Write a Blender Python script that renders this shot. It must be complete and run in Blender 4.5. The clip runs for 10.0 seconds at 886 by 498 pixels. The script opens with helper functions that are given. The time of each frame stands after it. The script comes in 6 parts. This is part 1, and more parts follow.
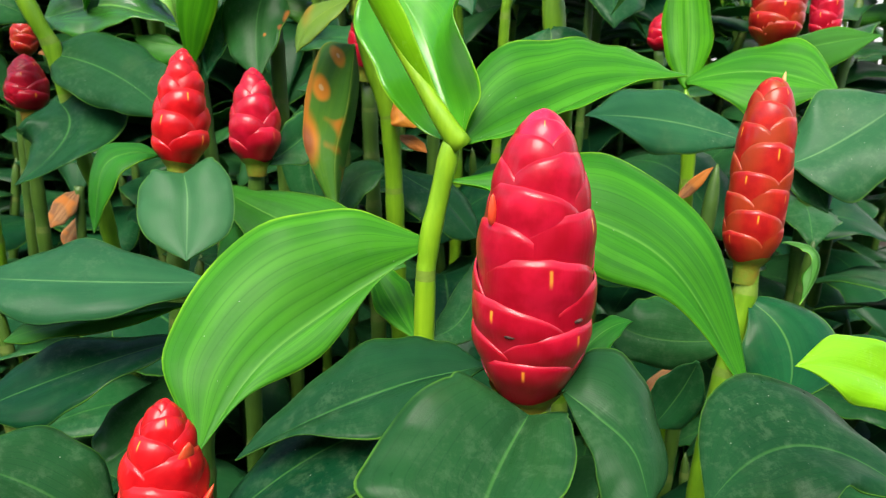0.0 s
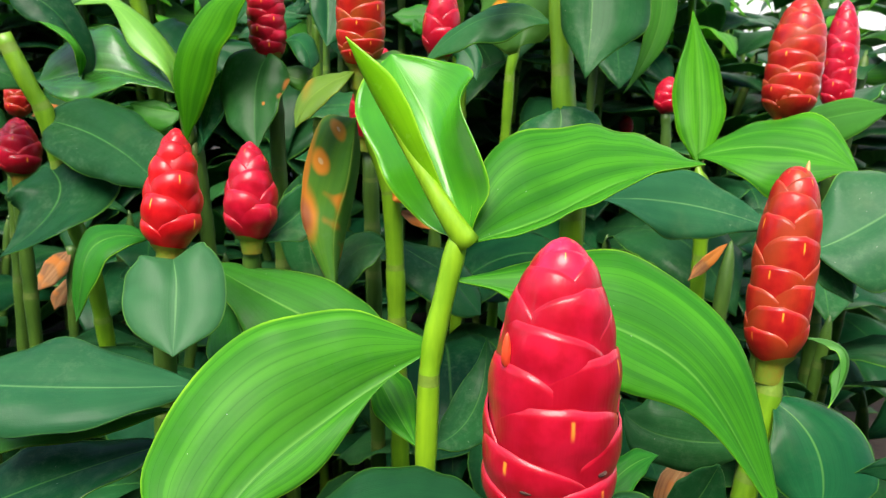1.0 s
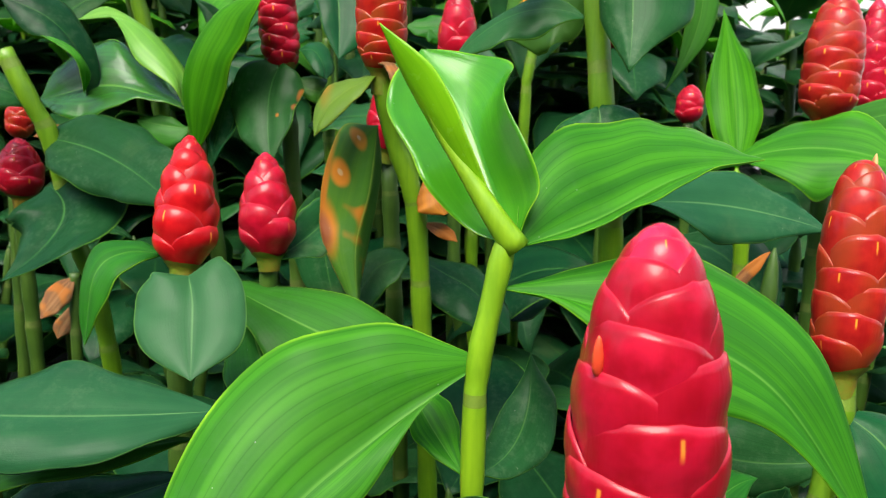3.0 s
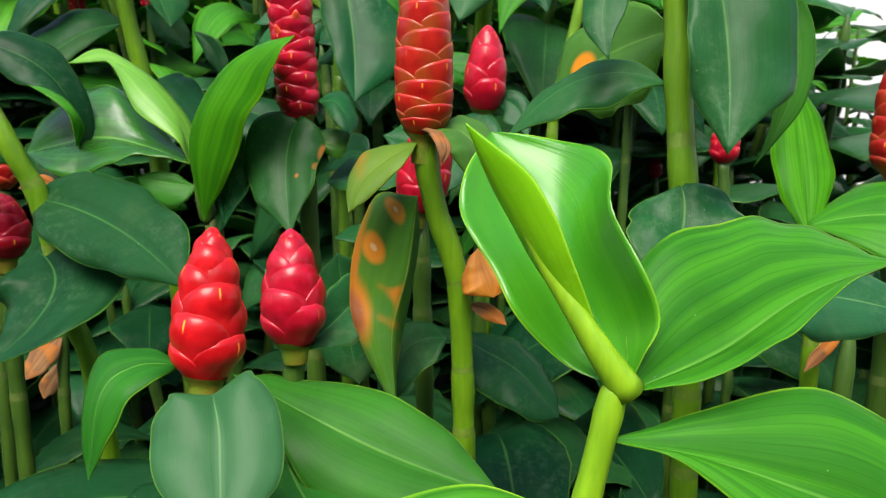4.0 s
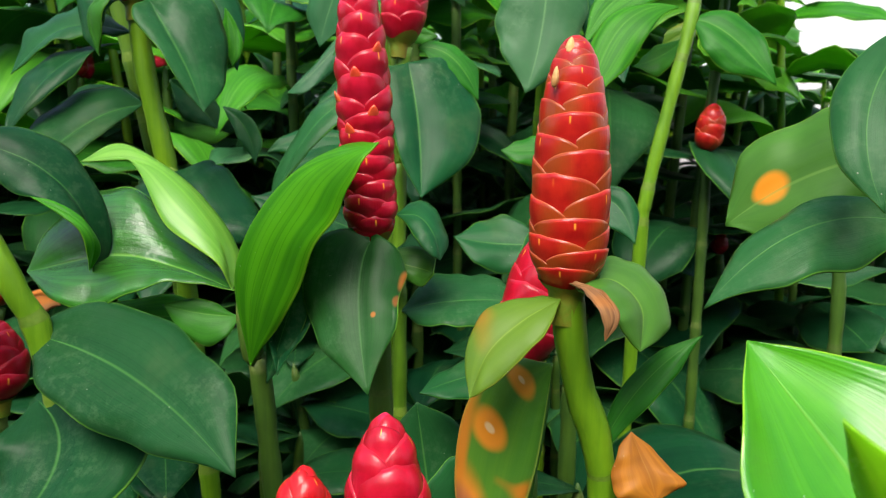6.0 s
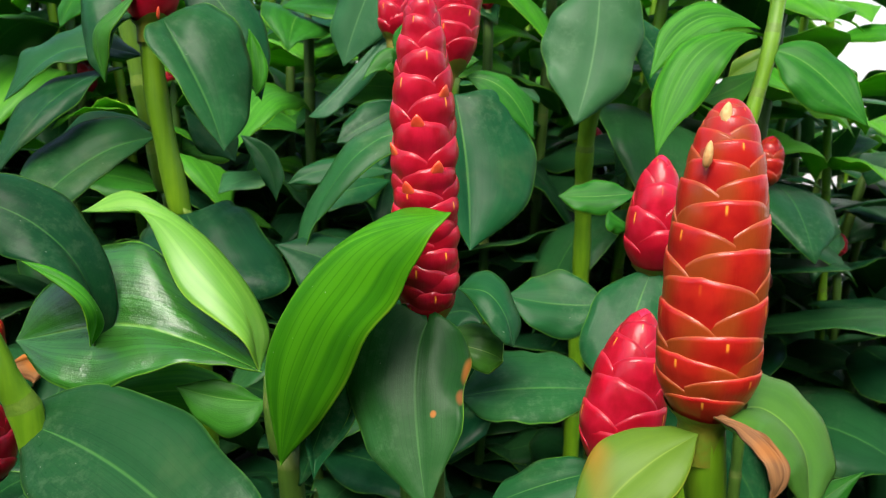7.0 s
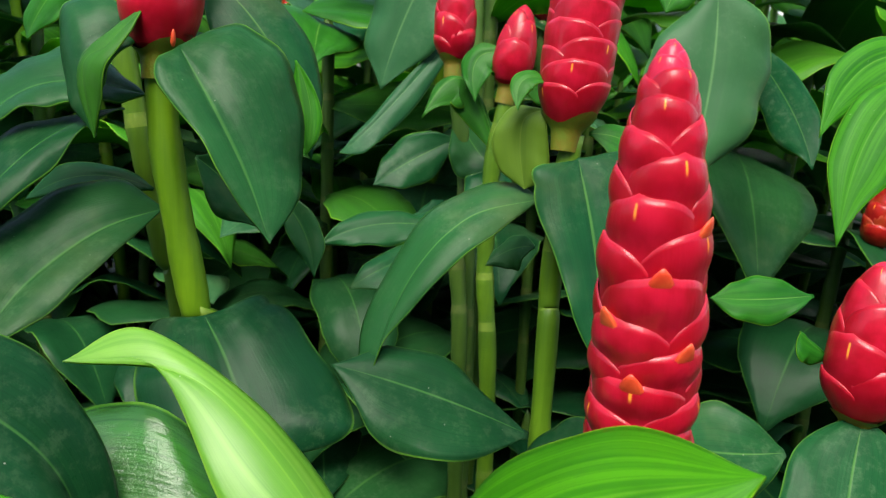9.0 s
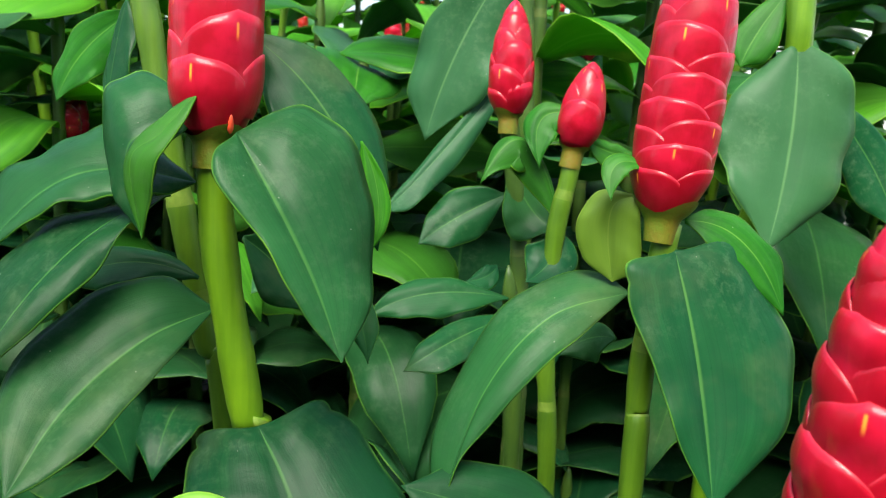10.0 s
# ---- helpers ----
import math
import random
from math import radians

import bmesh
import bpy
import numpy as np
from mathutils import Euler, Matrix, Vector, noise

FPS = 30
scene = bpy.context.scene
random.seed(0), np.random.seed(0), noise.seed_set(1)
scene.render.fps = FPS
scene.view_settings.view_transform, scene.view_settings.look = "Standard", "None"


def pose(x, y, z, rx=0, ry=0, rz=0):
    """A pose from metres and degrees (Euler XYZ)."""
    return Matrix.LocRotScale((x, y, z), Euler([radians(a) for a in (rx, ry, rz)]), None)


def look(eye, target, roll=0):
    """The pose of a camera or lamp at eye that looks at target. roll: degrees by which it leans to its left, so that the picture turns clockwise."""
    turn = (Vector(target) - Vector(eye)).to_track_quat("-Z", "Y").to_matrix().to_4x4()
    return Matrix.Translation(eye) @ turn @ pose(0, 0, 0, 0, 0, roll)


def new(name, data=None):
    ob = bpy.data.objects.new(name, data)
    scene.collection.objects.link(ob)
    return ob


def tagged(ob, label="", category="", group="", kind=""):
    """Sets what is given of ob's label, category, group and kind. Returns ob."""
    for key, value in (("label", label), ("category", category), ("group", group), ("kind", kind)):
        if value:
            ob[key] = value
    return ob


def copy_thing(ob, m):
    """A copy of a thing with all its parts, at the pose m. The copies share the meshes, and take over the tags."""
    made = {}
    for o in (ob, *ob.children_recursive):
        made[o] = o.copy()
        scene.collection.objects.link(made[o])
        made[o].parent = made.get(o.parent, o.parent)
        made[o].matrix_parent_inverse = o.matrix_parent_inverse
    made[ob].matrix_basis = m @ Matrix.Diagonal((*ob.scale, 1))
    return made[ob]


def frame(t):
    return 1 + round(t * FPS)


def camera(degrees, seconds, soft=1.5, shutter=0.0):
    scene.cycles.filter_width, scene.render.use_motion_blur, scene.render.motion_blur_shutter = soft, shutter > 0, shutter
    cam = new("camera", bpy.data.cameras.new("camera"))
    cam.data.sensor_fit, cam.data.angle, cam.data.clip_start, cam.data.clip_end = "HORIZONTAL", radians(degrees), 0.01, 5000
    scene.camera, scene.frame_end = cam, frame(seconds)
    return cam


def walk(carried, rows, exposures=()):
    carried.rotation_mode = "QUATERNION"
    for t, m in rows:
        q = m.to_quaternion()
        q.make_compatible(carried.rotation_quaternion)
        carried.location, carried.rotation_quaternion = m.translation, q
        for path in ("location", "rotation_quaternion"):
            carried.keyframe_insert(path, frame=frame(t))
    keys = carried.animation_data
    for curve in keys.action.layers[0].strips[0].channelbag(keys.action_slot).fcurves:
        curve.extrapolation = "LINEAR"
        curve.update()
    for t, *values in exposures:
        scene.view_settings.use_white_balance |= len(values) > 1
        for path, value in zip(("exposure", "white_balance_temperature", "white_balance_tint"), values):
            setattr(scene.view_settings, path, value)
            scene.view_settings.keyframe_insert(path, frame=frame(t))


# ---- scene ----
cam = camera(61.4, 10.0, soft=1.1)
cam.data.dof.use_dof = True
cam.data.dof.focus_distance = 0.255
cam.data.dof.aperture_fstop = 32.0
PATH = [
    (0, (0.024, 0.03, 0.653), (0.031, 1.908, -0.035), 1.4),
    (0.5, (0.021, 0.045, 0.665), (0.022, 1.94, 0.025), 1.4),
    (1, (0.021, 0.059, 0.671), (0.027, 1.97, 0.079), 1.8),
    (1.5, (0.015, 0.074, 0.666), (0.035, 1.989, 0.089), 2.0),
    (2, (0.0, 0.08, 0.658), (0.03, 2.003, 0.109), 2.0),
    (2.2, (-0.007, 0.078, 0.651), (0.011, 2.007, 0.122), 2.3),
    (3.3, (0.007, 0.091, 0.66), (0.017, 2.023, 0.143), -0.0),
    (3.5, (-0.008, 0.107, 0.665), (0.033, 2.042, 0.161), 0.5),
    (4, (-0.03, 0.143, 0.683), (0.023, 2.075, 0.168), 0.6),
    (4.5, (-0.042, 0.169, 0.695), (0.004, 2.113, 0.231), 0.5),
    (5, (-0.053, 0.198, 0.702), (-0.016, 2.15, 0.267), 0.3),
    (5.5, (-0.074, 0.227, 0.706), (-0.005, 2.173, 0.249), 0.1),
    (5.7, (-0.079, 0.236, 0.708), (-0.021, 2.186, 0.265), 0.2),
    (6.8, (-0.104, 0.304, 0.727), (-0.017, 2.263, 0.33), 1.7),
    (7, (-0.112, 0.317, 0.73), (-0.046, 2.274, 0.323), 1.6),
    (7.5, (-0.112, 0.345, 0.734), (-0.044, 2.296, 0.3), 1.9),
    (8, (-0.122, 0.375, 0.741), (-0.03, 2.328, 0.321), 2.2),
    (8.5, (-0.146, 0.412, 0.75), (-0.026, 2.362, 0.321), 2.7),
    (9, (-0.174, 0.448, 0.759), (-0.021, 2.394, 0.323), 3.3),
    (9.5, (-0.193, 0.467, 0.771), (-0.063, 2.422, 0.366), 3.4),
    (10, (-0.203, 0.491, 0.786), (-0.061, 2.441, 0.368), 3.5),
]
walk(cam, [(t, look(eye, target, roll)) for t, eye, target, roll in PATH], [(0.0, 0.98), (1.5, 1.08), (3.5, 0.78), (5.7, 0.84), (6.8, 0.84), (7.05, 0.80), (7.5, 0.46), (8.5, 0.50), (9.0, 0.74), (9.5, 1.12), (10.0, 1.16)])

# ---- light: open shade under a bright hazy sky ----
world = bpy.data.worlds.new("sky")
scene.world = world
world.use_nodes = True
sky = world.node_tree.nodes.new("ShaderNodeTexSky")
sky.sky_type = "NISHITA"
sky.sun_disc = False
sky.sun_elevation, sky.sun_rotation = radians(60), radians(196)
sky.dust_density = 3.0
background = world.node_tree.nodes["Background"]
background.inputs["Strength"].default_value = 0.19
world.node_tree.links.new(sky.outputs[0], background.inputs["Color"])
sun = new("sun", bpy.data.lights.new("sun", "SUN"))
sun.data.energy, sun.data.angle, sun.data.color = 2.9, radians(36), (1.0, 0.95, 0.86)
sun.matrix_world = look((-0.6, -1.5, 4.4), (0.0, 0.6, 0.5))


# ---- materials ----
def shader(name, rough=0.5, spec=0.5):
    mat = bpy.data.materials.new(name)
    mat.use_nodes = True
    tree = mat.node_tree
    bsdf = tree.nodes["Principled BSDF"]
    bsdf.inputs["Roughness"].default_value = rough
    bsdf.inputs["Specular IOR Level"].default_value = spec
    return mat, tree, bsdf


def node(tree, kind, links=(), **values):
    made = tree.nodes.new(kind)
    for key, value in values.items():
        if key in ("operation", "data_type", "blend_type", "interpolation_type", "noise_dimensions"):
            if key == "operation":
                made.operation = value
            elif key == "data_type":
                made.data_type = value
            elif key == "blend_type":
                made.blend_type = value
            elif key == "noise_dimensions":
                made.noise_dimensions = value
            else:
                made.interpolation_type = value
        else:
            made.inputs[int(key[1:]) if key[0] == "i" and key[1:].isdigit() else key.replace("_", " ")].default_value = value
    for source, target in links:
        tree.links.new(source, made.inputs[target])
    return made


def blend(tree, fac, a, b):
    """Mixes two colours (sockets or tuples) by a factor socket."""
    mix = tree.nodes.new("ShaderNodeMix")
    mix.data_type = "RGBA"
    if isinstance(fac, float):
        mix.inputs[0].default_value = fac
    else:
        tree.links.new(fac, mix.inputs[0])
    for slot, value in ((6, a), (7, b)):
        if isinstance(value, tuple):
            mix.inputs[slot].default_value = (*value, 1)
        else:
            tree.links.new(value, mix.inputs[slot])
    return mix.outputs[2]


def steps(tree, value, low, high):
    """0 below low, 1 above high, smooth between."""
    ramp = node(tree, "ShaderNodeMapRange", [(value, 0)], interpolation_type="SMOOTHSTEP")
    ramp.inputs[1].default_value, ramp.inputs[2].default_value = low, high
    return ramp.outputs[0]


def maths(tree, op, a, b=0.0):
    made = tree.nodes.new("ShaderNodeMath")
    made.operation = op
    for slot, value in ((0, a), (1, b)):
        if isinstance(value, (int, float)):
            made.inputs[slot].default_value = value
        else:
            tree.links.new(value, made.inputs[slot])
    return made.outputs[0]


def leaf_material(name, dark, light, rib, margin, rough, glow, stripes=0.5, dust=0.15, spots=None, edge_stripes=9.0, bump=0.06, blotch=(), veins=0.0, spec=0.22, relief_wide=9.0):
    """A leaf: parallel veins and stripes from base to tip, pale midrib and margin, dust, and some light through the blade."""
    mat, tree, bsdf = shader(name, rough, spec)
    link = tree.links.new
    uv = node(tree, "ShaderNodeUVMap")
    uv.uv_map = "blade"
    parts = node(tree, "ShaderNodeSeparateXYZ", [(uv.outputs[0], 0)])
    across, along = parts.outputs[0], parts.outputs[1]
    place = node(tree, "ShaderNodeTexCoord")
    info = node(tree, "ShaderNodeObjectInfo")
    shift = maths(tree, "MULTIPLY", info.outputs["Random"], 37.0)
    # broad stripes along the veins, and fine veins
    broad_at = node(tree, "ShaderNodeCombineXYZ", [(maths(tree, "MULTIPLY", across, edge_stripes), 0), (maths(tree, "MULTIPLY", along, 1.1), 1), (shift, 2)])
    broad = node(tree, "ShaderNodeTexNoise", [(broad_at.outputs[0], "Vector")], Scale=1.0, Detail=2.0)
    fine_at = node(tree, "ShaderNodeCombineXYZ", [(maths(tree, "MULTIPLY", across, 85.0), 0), (maths(tree, "MULTIPLY", along, 1.6), 1), (shift, 2)])
    fine = node(tree, "ShaderNodeTexNoise", [(fine_at.outputs[0], "Vector")], Scale=1.0, Detail=1.0)
    patch = node(tree, "ShaderNodeTexNoise", [(place.outputs["Object"], "Vector")], Scale=28.0, Detail=3.0)
    fac = maths(tree, "ADD", maths(tree, "MULTIPLY", steps(tree, broad.outputs[0], 0.38, 0.62), stripes), maths(tree, "MULTIPLY", steps(tree, patch.outputs[0], 0.3, 0.7), 0.6 - 0.5 * stripes))
    fac = maths(tree, "ADD", fac, maths(tree, "MULTIPLY", maths(tree, "SUBTRACT", fine.outputs[0], 0.5), 0.4))
    colour = blend(tree, fac, dark, light)
    tone = blend(tree, maths(tree, "MULTIPLY", info.outputs["Random"], 0.45), colour, tuple(0.5 * a + 0.5 * b for a, b in zip(dark, rib)))
    if veins:
        line = maths(tree, "ABSOLUTE", maths(tree, "SUBTRACT", maths(tree, "FRACT", maths(tree, "ADD", maths(tree, "MULTIPLY", across, 19.0), maths(tree, "MULTIPLY", broad.outputs[0], 0.9))), 0.5))
        tone = blend(tree, maths(tree, "MULTIPLY", steps(tree, line, 0.40, 0.49), veins), tone, tuple(0.55 * c for c in dark))
    # scattered spots and old patches
    if spots:
        spot = node(tree, "ShaderNodeTexNoise", [(place.outputs["Object"], "Vector")], Scale=spots[1], Detail=1.0)
        tone = blend(tree, steps(tree, spot.outputs[0], spots[2] - 0.03, spots[2] + 0.12), tone, spots[0])
    for at_across, at_along, wide, long, paint in blotch:
        far = maths(tree, "ADD", maths(tree, "POWER", maths(tree, "ABSOLUTE", maths(tree, "MULTIPLY", maths(tree, "SUBTRACT", across, at_across), 1 / wide)), 2.0), maths(tree, "POWER", maths(tree, "ABSOLUTE", maths(tree, "MULTIPLY", maths(tree, "SUBTRACT", along, at_along), 1 / long)), 2.0))
        far = maths(tree, "ADD", far, maths(tree, "MULTIPLY", maths(tree, "SUBTRACT", patch.outputs[0], 0.5), 1.4))
        tone = blend(tree, maths(tree, "SUBTRACT", 1.0, steps(tree, far, 0.25, 1.5)), tone, paint)
    side = maths(tree, "ABSOLUTE", maths(tree, "SUBTRACT", across, 0.5))
    ribs = maths(tree, "SUBTRACT", 1.0, steps(tree, side, 0.003, 0.017))
    tone = blend(tree, maths(tree, "MULTIPLY", ribs, maths(tree, "SUBTRACT", 0.78, maths(tree, "MULTIPLY", along, 0.4))), tone, rib)
    edge = maths(tree, "MULTIPLY", steps(tree, side, 0.485, 0.495), maths(tree, "MULTIPLY", steps(tree, patch.outputs[0], 0.25, 0.7), 0.8))
    tone = blend(tree, edge, tone, margin)
    # dust and dried water marks
    grain = node(tree, "ShaderNodeTexNoise", [(place.outputs["Object"], "Vector")], Scale=190.0, Detail=6.0, Roughness=0.75)
    film = node(tree, "ShaderNodeTexNoise", [(place.outputs["Object"], "Vector")], Scale=17.0, Detail=2.0)
    dirt = maths(tree, "MULTIPLY", maths(tree, "MULTIPLY", steps(tree, grain.outputs[0], 0.46, 0.66), steps(tree, film.outputs[0], 0.36, 0.66)), dust)
    tone = blend(tree, dirt, tone, (0.14, 0.25, 0.12))
    speck = node(tree, "ShaderNodeTexVoronoi", [(place.outputs["Object"], "Vector")], Scale=170.0)
    flecks = maths(tree, "MULTIPLY", maths(tree, "LESS_THAN", speck.outputs["Distance"], 0.045), maths(tree, "GREATER_THAN", film.outputs[0], 0.52))
    tone = blend(tree, maths(tree, "MULTIPLY", flecks, 0.35), tone, (0.6, 0.62, 0.5))
    worn_at = node(tree, "ShaderNodeTexNoise", [(place.outputs["Object"], "Vector")], Scale=11.0, Detail=5.0, Roughness=0.62)
    tone = blend(tree, maths(tree, "MULTIPLY", steps(tree, worn_at.outputs[0], 0.56, 0.72), min(0.32, 1.2 * dust)), tone, (0.15, 0.20, 0.08))
    tone = blend(tree, maths(tree, "MULTIPLY", steps(tree, maths(tree, "SUBTRACT", 1.0, worn_at.outputs[0]), 0.52, 0.68), 0.35), tone, tuple(0.55 * c for c in dark))
    link(tone, bsdf.inputs["Base Color"])
    link(maths(tree, "ADD", maths(tree, "MULTIPLY", grain.outputs[0], 0.22), rough - 0.1), bsdf.inputs["Roughness"])
    relief = maths(tree, "ADD", maths(tree, "MULTIPLY", fine.outputs[0], 0.4), maths(tree, "SUBTRACT", maths(tree, "MULTIPLY", broad.outputs[0], 0.35), maths(tree, "MULTIPLY", ribs, 0.6)))
    relief = maths(tree, "ADD", relief, maths(tree, "MULTIPLY", maths(tree, "ADD", patch.outputs[0], maths(tree, "MULTIPLY", grain.outputs[0], 0.12)), relief_wide))
    lift = node(tree, "ShaderNodeBump", [(relief, "Height")], Strength=bump, Distance=0.0012)
    link(lift.outputs[0], bsdf.inputs["Normal"])
    through_light = node(tree, "ShaderNodeBsdfTranslucent", [(lift.outputs[0], "Normal")])
    link(blend(tree, 0.6, tone, tuple(min(1.0, 1.6 * c) for c in light)), through_light.inputs[0])
    mix = tree.nodes.new("ShaderNodeMixShader")
    mix.inputs[0].default_value = glow
    link(bsdf.outputs[0], mix.inputs[1])
    link(through_light.outputs[0], mix.inputs[2])
    link(mix.outputs[0], tree.nodes["Material Output"].inputs[0])
    return mat


LEAF = {
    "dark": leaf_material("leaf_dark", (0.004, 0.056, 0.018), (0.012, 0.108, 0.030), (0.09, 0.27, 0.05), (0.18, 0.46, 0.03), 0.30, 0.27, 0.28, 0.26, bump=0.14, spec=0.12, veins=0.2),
    # deep: darker copy of dark, canopy shade put into the leaf colour
    "deep": leaf_material("leaf_deep_shade", (0.003, 0.036, 0.013), (0.008, 0.066, 0.020), (0.06, 0.20, 0.04), (0.13, 0.34, 0.03), 0.30, 0.25, 0.28, 0.18, bump=0.13, spec=0.10, veins=0.2),
    "worn": leaf_material("leaf_worn", (0.004, 0.042, 0.008), (0.010, 0.076, 0.011), (0.06, 0.20, 0.04), (0.15, 0.36, 0.03), 0.34, 0.17, 0.3, 0.22, bump=0.10, spec=0.11, veins=0.25, blotch=((0.0, 0.40, 0.07, 0.10, (0.45, 0.16, 0.03)), (0.32, 0.64, 0.035, 0.018, (0.42, 0.15, 0.02)), (0.03, 0.58, 0.05, 0.05, (0.30, 0.11, 0.03)))),
    "lime": leaf_material("leaf_lime", (0.020, 0.170, 0.003), (0.075, 0.340, 0.005), (0.14, 0.38, 0.02), (0.34, 0.66, 0.03), 0.40, 0.40, 1.0, 0.02, veins=0.48, spec=0.12, bump=0.08, edge_stripes=17.0, relief_wide=4.0),
    # grey: sky sheen on upturned leaves put into a paler base colour
    "grey": leaf_material("leaf_grey_sheen", (0.012, 0.080, 0.028), (0.026, 0.122, 0.040), (0.12, 0.28, 0.09), (0.16, 0.38, 0.05), 0.38, 0.20, 0.2, 0.24, bump=0.12, spec=0.14),
    # light: brighter leaf for far plants, sunlight put into the colour
    "light": leaf_material("leaf_light_sunlit", (0.045, 0.235, 0.012), (0.12, 0.42, 0.020), (0.20, 0.48, 0.05), (0.30, 0.62, 0.04), 0.42, 0.40, 0.6, 0.08, veins=0.2, spec=0.2),
    "mid": leaf_material("leaf_mid", (0.009, 0.102, 0.008), (0.029, 0.195, 0.012), (0.15, 0.38, 0.05), (0.26, 0.56, 0.03), 0.38, 0.28, 0.5, 0.12, bump=0.12, spec=0.13, veins=0.2),
    "fresh": leaf_material("leaf_fresh", (0.015, 0.145, 0.007), (0.055, 0.290, 0.009), (0.15, 0.42, 0.05), (0.34, 0.72, 0.03), 0.42, 0.34, 0.9, 0.08, veins=0.42, spec=0.12, edge_stripes=15.0, relief_wide=5.0),
    "young": leaf_material("leaf_young", (0.15, 0.44, 0.005), (0.26, 0.60, 0.008), (0.28, 0.55, 0.03), (0.45, 0.78, 0.04), 0.24, 0.33, 0.3, 0.02, bump=0.14, spec=0.45, relief_wide=5.0),
    "shoot": leaf_material("leaf_shoot", (0.045, 0.275, 0.010), (0.105, 0.42, 0.014), (0.20, 0.46, 0.04), (0.45, 0.78, 0.04), 0.20, 0.34, 0.4, 0.02, bump=0.18, spec=0.5, relief_wide=3.0),
    "pale": leaf_material("leaf_pale", (0.085, 0.27, 0.018), (0.21, 0.45, 0.055), (0.18, 0.42, 0.03), (0.36, 0.66, 0.06), 0.32, 0.28, 0.7, 0.02, bump=0.09, spec=0.4, veins=0.15, relief_wide=5.0),
    "glossy": leaf_material("leaf_glossy", (0.003, 0.058, 0.006), (0.010, 0.120, 0.010), (0.18, 0.42, 0.06), (0.2, 0.48, 0.04), 0.12, 0.12, 0.8, 0.02, bump=0.34, spec=0.55, relief_wide=11.0, edge_stripes=16.0, veins=0.3),
    "sick": leaf_material("leaf_sick", (0.022, 0.125, 0.010), (0.065, 0.19, 0.010), (0.26, 0.36, 0.06), (0.36, 0.24, 0.03), 0.46, 0.22, 0.5, 0.10, spots=((0.42, 0.15, 0.012), 60.0, 0.62), blotch=((0.80, 0.17, 0.13, 0.05, (0.55, 0.22, 0.014)), (0.84, 0.37, 0.11, 0.045, (0.62, 0.22, 0.014)), (1.0, 0.50, 0.07, 0.22, (0.42, 0.15, 0.012)), (0.97, 0.64, 0.22, 0.15, (0.50, 0.17, 0.016)), (0.98, 0.66, 0.15, 0.11, (0.24, 0.075, 0.028)), (0.80, 0.17, 0.032, 0.010, (0.66, 0.46, 0.22)), (0.84, 0.37, 0.032, 0.010, (0.66, 0.44, 0.20)))),
    "yellow": leaf_material("leaf_yellow", (0.045, 0.13, 0.006), (0.105, 0.215, 0.010), (0.24, 0.34, 0.04), (0.36, 0.42, 0.04), 0.46, 0.25, 0.4, 0.08, spots=((0.5, 0.15, 0.012), 26.0, 0.61)),
    "olive": leaf_material("leaf_olive", (0.07, 0.16, 0.008), (0.12, 0.24, 0.012), (0.2, 0.33, 0.04), (0.25, 0.38, 0.05), 0.42, 0.2, 0.4, 0.08),
    "blotched": leaf_material("leaf_blotched", (0.02, 0.11, 0.008), (0.05, 0.18, 0.012), (0.16, 0.33, 0.05), (0.22, 0.44, 0.04), 0.42, 0.25, 0.4, 0.08, blotch=((0.55, 0.70, 0.11, 0.10, (0.80, 0.27, 0.012)),)),
    "spotted": leaf_material("leaf_spotted", (0.02, 0.11, 0.010), (0.05, 0.18, 0.014), (0.2, 0.36, 0.06), (0.22, 0.44, 0.04), 0.42, 0.2, 0.4, 0.12, spots=((0.80, 0.28, 0.012), 19.0, 0.66)),
    "rusty": leaf_material("leaf_rusty", (0.30, 0.09, 0.008), (0.62, 0.24, 0.014), (0.45, 0.22, 0.03), (0.35, 0.14, 0.02), 0.5, 0.25, 0.6, 0.1, spots=((0.12, 0.04, 0.01), 70.0, 0.60)),
    "dead": leaf_material("leaf_dead", (0.12, 0.040, 0.012), (0.36, 0.16, 0.05), (0.4, 0.25, 0.12), (0.35, 0.2, 0.1), 0.7, 0.15, 0.8, 0.3, spots=((0.42, 0.14, 0.02), 60.0, 0.52)),
    "under": leaf_material("leaf_underside", (0.036, 0.155, 0.032), (0.066, 0.225, 0.045), (0.18, 0.38, 0.09), (0.22, 0.45, 0.05), 0.5, 0.16, 0.4, 0.04),
    "under_young": leaf_material("leaf_underside_young", (0.12, 0.38, 0.015), (0.22, 0.50, 0.035), (0.30, 0.54, 0.10), (0.36, 0.64, 0.05), 0.42, 0.3, 0.4, 0.03),
}
UNDER = {"lime": "under_young", "light": "under_young", "shoot": "under_young", "fresh": "under_young", "young": "under_young", "pale": "under_young", "sick": "yellow", "yellow": "yellow", "dead": "dead", "rusty": "rusty"}


